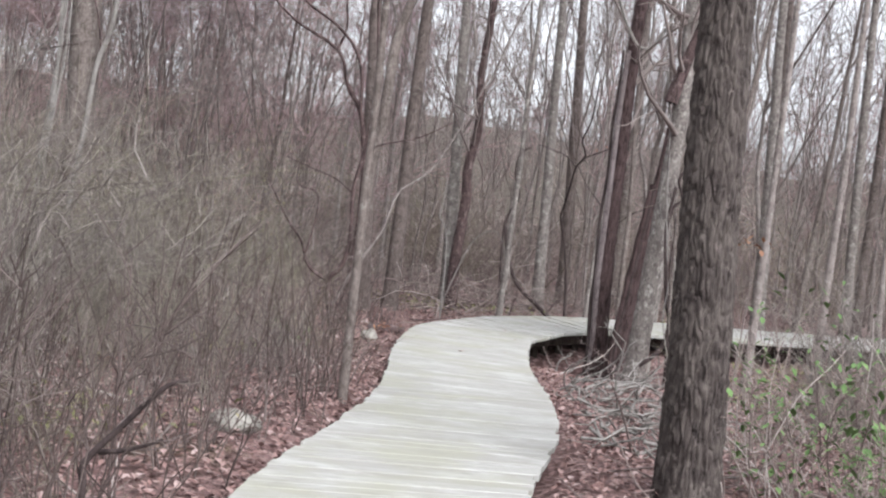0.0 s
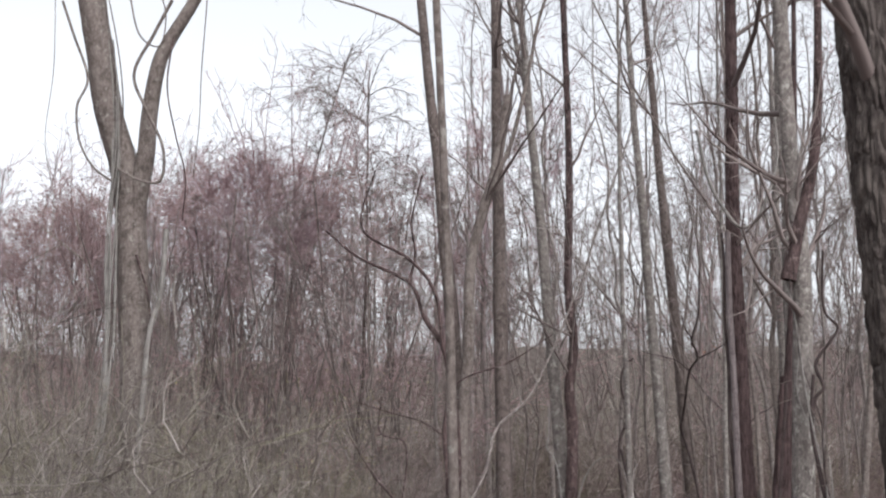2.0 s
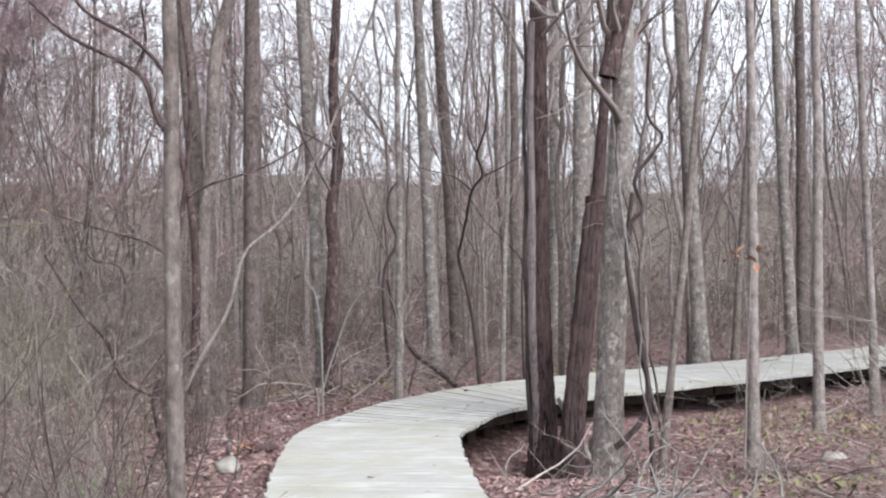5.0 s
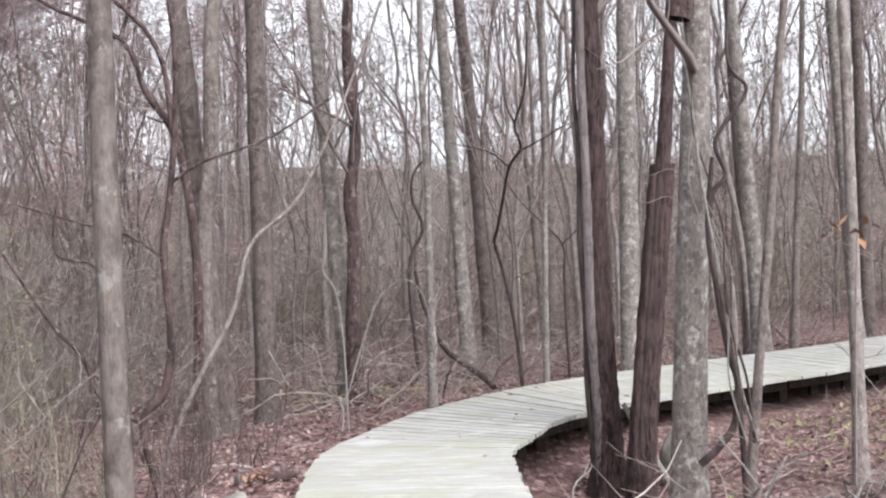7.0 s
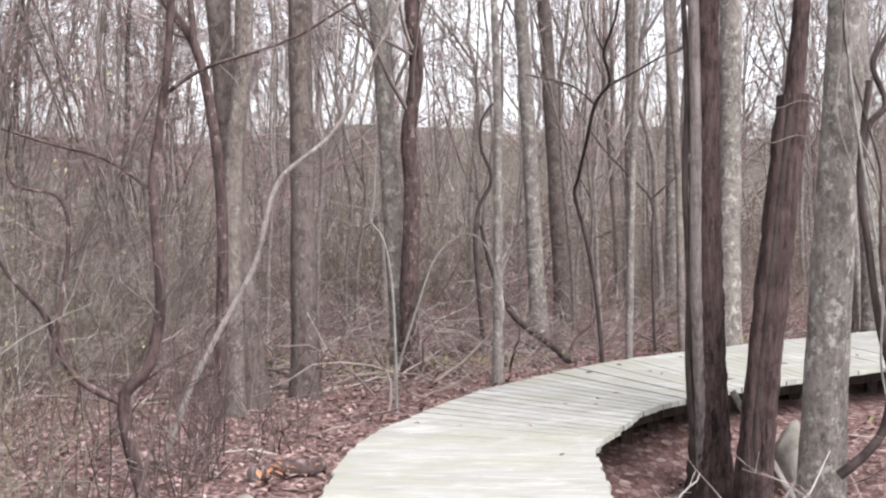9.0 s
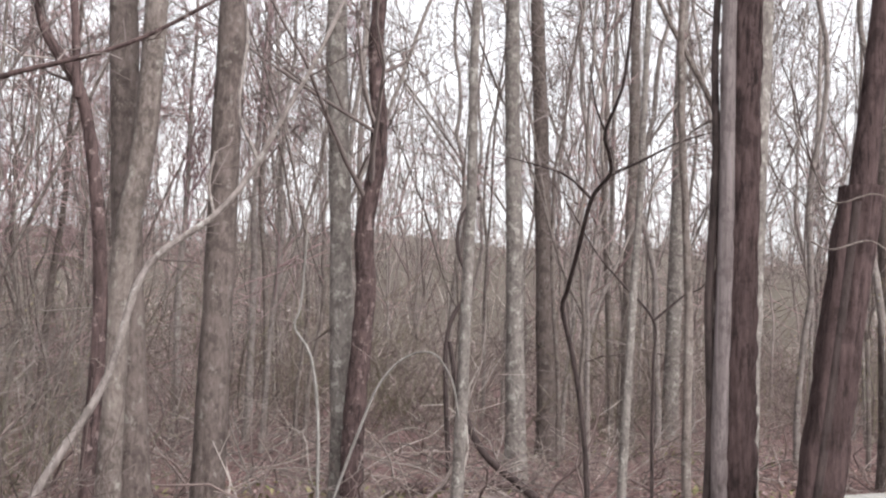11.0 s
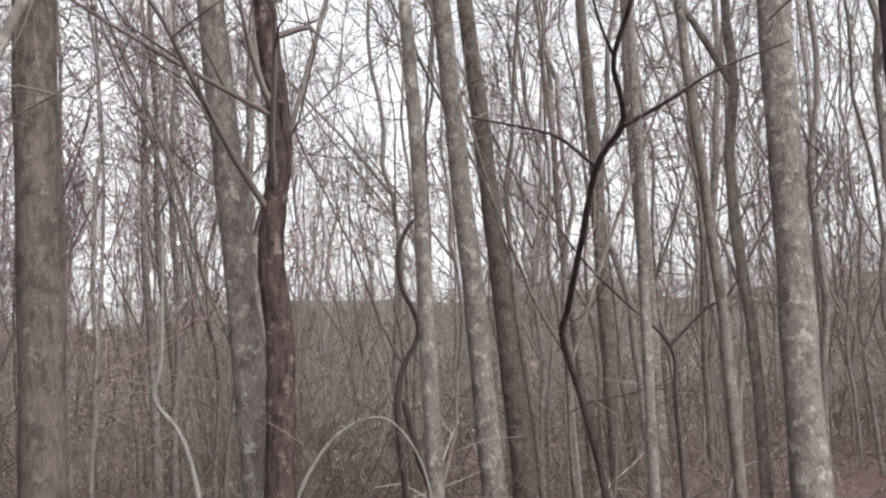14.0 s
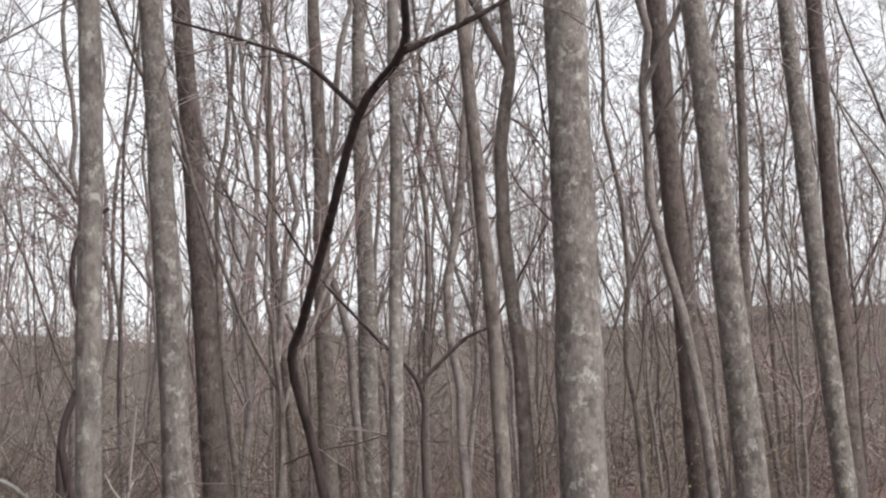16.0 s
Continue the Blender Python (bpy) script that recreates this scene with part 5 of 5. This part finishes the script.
rock("rock", "rounded pale stone on leaf litter", -0.12, 19.95, (0.10, 0.10, 0.085), 1)
rock("rock", "upright pale lichened stone behind trunks", 3.48, 22.3, (0.13, 0.13, 0.3), 2, 0.3)
rock("rock", "flat pale stone half sunk in leaves", -0.6, 13.0, (0.16, 0.26, 0.07), 3)
rock("rock", "small grey stone in the hollow", 5.3, 20.9, (0.12, 0.1, 0.07), 4)


def log(x0, y0, x1, y1, r, label, seed):
    z0, z1 = float(ground_z(x0, y0)[0]) + r * 0.7, float(ground_z(x1, y1)[0]) + r * 0.7
    thing = empty_thing("log", (x0, y0, z0), label, "log", "fallen logs")
    rows = smooth_line([(0, 0, 0), ((x1 - x0) / 2, (y1 - y0) / 2 + 0.03, (z1 - z0) / 2 + 0.01), (x1 - x0, y1 - y0, z1 - z0)], 14)
    tb = Tubes()
    tb.tube(rows, r * (1 + 0.08 * np.sin(np.arange(14) * 1.7 + seed)), 12)
    tube_part("wood", tb, BARK_DARK, thing)
    for a, b in ((0, 1), (-1, -2)):
        ends = Tubes()
        d = (rows[a] - rows[b]) / np.linalg.norm(rows[a] - rows[b])
        ends.tube(np.array([rows[a], rows[a] + d * 0.004, rows[a] + d * 0.005]), [r * 1.0, r * 0.9, 0.001], 12)
        tube_part("cut_end", ends, BARK_STRIP, thing)


log(0.22, 21.2, -0.15, 20.85, 0.06, "short dark log against the boardwalk", 1)
log(3.9, 20.0, 4.9, 20.8, 0.05, "thin fallen log in the hollow", 2)
log(1.2, 28.2, 2.6, 28.9, 0.07, "dark fallen log in leaf litter", 3)
log(7.2, 22.8, 8.4, 23.3, 0.06, "mossy fallen log on leaf litter", 4)

# last autumn's leaves still hanging
rngl = np.random.default_rng(88)
for (x, y, z, cnt) in ((3.82, 31.9, 3.3, 5), (4.4, 20.5, 1.55, 14)):
    tw = world_stem("leafy_twig", "bare twig with a few orange dead leaves", "twig", [(x - 0.1, y, -0.3), (x - 0.05, y, z * 0.5), (x, y, z + 0.1)], 0.012, 0.004, TWIG, [], 92, 4, 0.3)
    ob = scatter_leaves("leaves", np.array([(0.1, 0, z + 0.3)]) + rngl.normal(0, 0.1, (cnt, 3)) * np.array([1.6, 1, 0.5]), 0.09, ORANGE_LEAF, "hanging orange dead leaves", "", rngl, 0.9)
    ob.parent = tw
    del ob["kind"]


scatter_leaves("orange_leaves", np.array([(0.0, 20.75, -0.02)]) + rngl.normal(0, 0.08, (16, 3)) * np.array([1.0, 1.4, 0.2]), 0.062, ORANGE_LEAF, "orange dead leaves caught beside the log", "fallen leaves", rngl, 0.5)


# ---- the boardwalk, last: posts, beams and every board ----
walk_thing = empty_thing("boardwalk", (0, 0, 0), "curving weathered plank boardwalk low above the woodland floor", "boardwalk")
walk_thing["kind"] = "structure"


def beam(name, pts, w, h, material):
    """A timber of upright section along a line; the line is its top."""
    p = np.asarray(pts, float)
    d = np.gradient(p, axis=0)
    d[:, 2] = 0
    d /= np.linalg.norm(d, axis=1)[:, None]
    s = np.stack([-d[:, 1], d[:, 0], 0 * d[:, 0]], 1) * w / 2
    dn = np.array([0, 0, -h])
    rings = np.stack([p + s, p - s, p - s + dn, p + s + dn], 1)
    t = Tubes()
    i = np.arange(len(p) - 1)[:, None] * 4
    j = np.arange(4)[None]
    k = (j + 1) % 4
    e = (len(p) - 1) * 4
    t.quads(rings.reshape(-1, 3), np.concatenate([np.stack([i + j, i + k, i + 4 + k, i + 4 + j], -1).reshape(-1, 4), [[3, 2, 1, 0]], [[e, e + 1, e + 2, e + 3]]]))
    ob = new(name, mesh_of(name, *t.arrays(), material, False))
    ob.parent = walk_thing
    return ob


stations = list(range(150, 1500, 34))
for f in (0.24, 0.5, 0.78):
    run = left_line * f + right_line * (1 - f)
    for a in range(150, 1480, 68):
        seg = run[a:a + 67:6] + np.array([0, 0, -0.042])
        beam("beam", seg, 0.045, 0.18, TIMBER)
for a in stations:
    for f in (0.3, 0.7):
        p = left_line[a] * f + right_line[a] * (1 - f)
        gz = float(ground_z(p[0], p[1])[0])
        t = Tubes()
        q = 0.045
        box = np.array([(-q, -q, gz - 0.2), (q, -q, gz - 0.2), (q, q, gz - 0.2), (-q, q, gz - 0.2), (-q, -q, p[2] - 0.06), (q, -q, p[2] - 0.06), (q, q, p[2] - 0.06), (-q, q, p[2] - 0.06)]) + np.array([p[0], p[1], 0])
        t.quads(box, [[0, 1, 5, 4], [1, 2, 6, 5], [2, 3, 7, 6], [3, 0, 4, 7], [4, 5, 6, 7], [3, 2, 1, 0]])
        ob = new("post", mesh_of("post", *t.arrays(), TIMBER, False))
        ob.parent = walk_thing


def at_run(s):
    i = float(np.interp(s, mid_run, np.arange(1600)))
    a = min(int(i), 1598)
    f = i - a
    return left_line[a] * (1 - f) + left_line[a + 1] * f, right_line[a] * (1 - f) + right_line[a + 1] * f


def board(s0, s1, rng):
    """One plank across the walk; its ends follow the curve unevenly."""
    (l0, r0), (l1, r1) = at_run(s0), at_run(s1)
    c = (l0 + r0 + l1 + r1) / 4
    ax = ((l0 + l1) - (r0 + r1)) / 2
    ax[2] = 0
    length = np.linalg.norm(ax)
    ax /= length
    ay = np.array([-ax[1], ax[0], 0])
    if ay @ (l1 - l0) < 0:
        ay = -ay
    e0, e1 = rng.normal(0, 0.008, 2)
    lift_z = rng.normal(0, 0.0018)
    pl = lambda p: np.array([(p - c) @ ax, (p - c) @ ay])
    a, b, d, e = pl(r0) - (e0, 0), pl(l0) + (e1, 0), pl(l1) + (e1, 0), pl(r1) - (e0, 0)
    th, bev = 0.038, 0.0045
    rows = []
    for (u, w) in ((a, e), (b, d)):
        for fy, z in ((0.0, -th), (0.0, -bev), (bev, 0.0), (1.0 - bev, 0.0), (1.0, -bev), (1.0, -th)):
            g = fy if fy in (0.0, 1.0) else (bev / 0.14 if fy < 0.5 else 1 - bev / 0.14)
            rows.append((*(u * (1 - g) + w * g), z + lift_z))
    q = [[i, (i + 1) % 6, (i + 1) % 6 + 6, i + 6] for i in range(6)]
    q += [[0, 5, 4, 1], [1, 4, 3, 2], [7, 10, 11, 6], [8, 9, 10, 7]]
    ob = new("plank", mesh_of("plank", np.array(rows), np.array(q), BOARD, False))
    m = Matrix(((ax[0], ay[0], 0, c[0]), (ax[1], ay[1], 0, c[1]), (0, 0, 1, c[2]), (0, 0, 0, 1)))
    ob.matrix_basis = m
    ob.parent = walk_thing


rng_board = np.random.default_rng(12)
s = 7.0
made = 0
while s < mid_run[-1] - 0.5 and made < 330:
    w = 0.138 * rng_board.uniform(0.97, 1.03)
    board(s, s + w, rng_board)
    s += w + 0.005
    made += 1
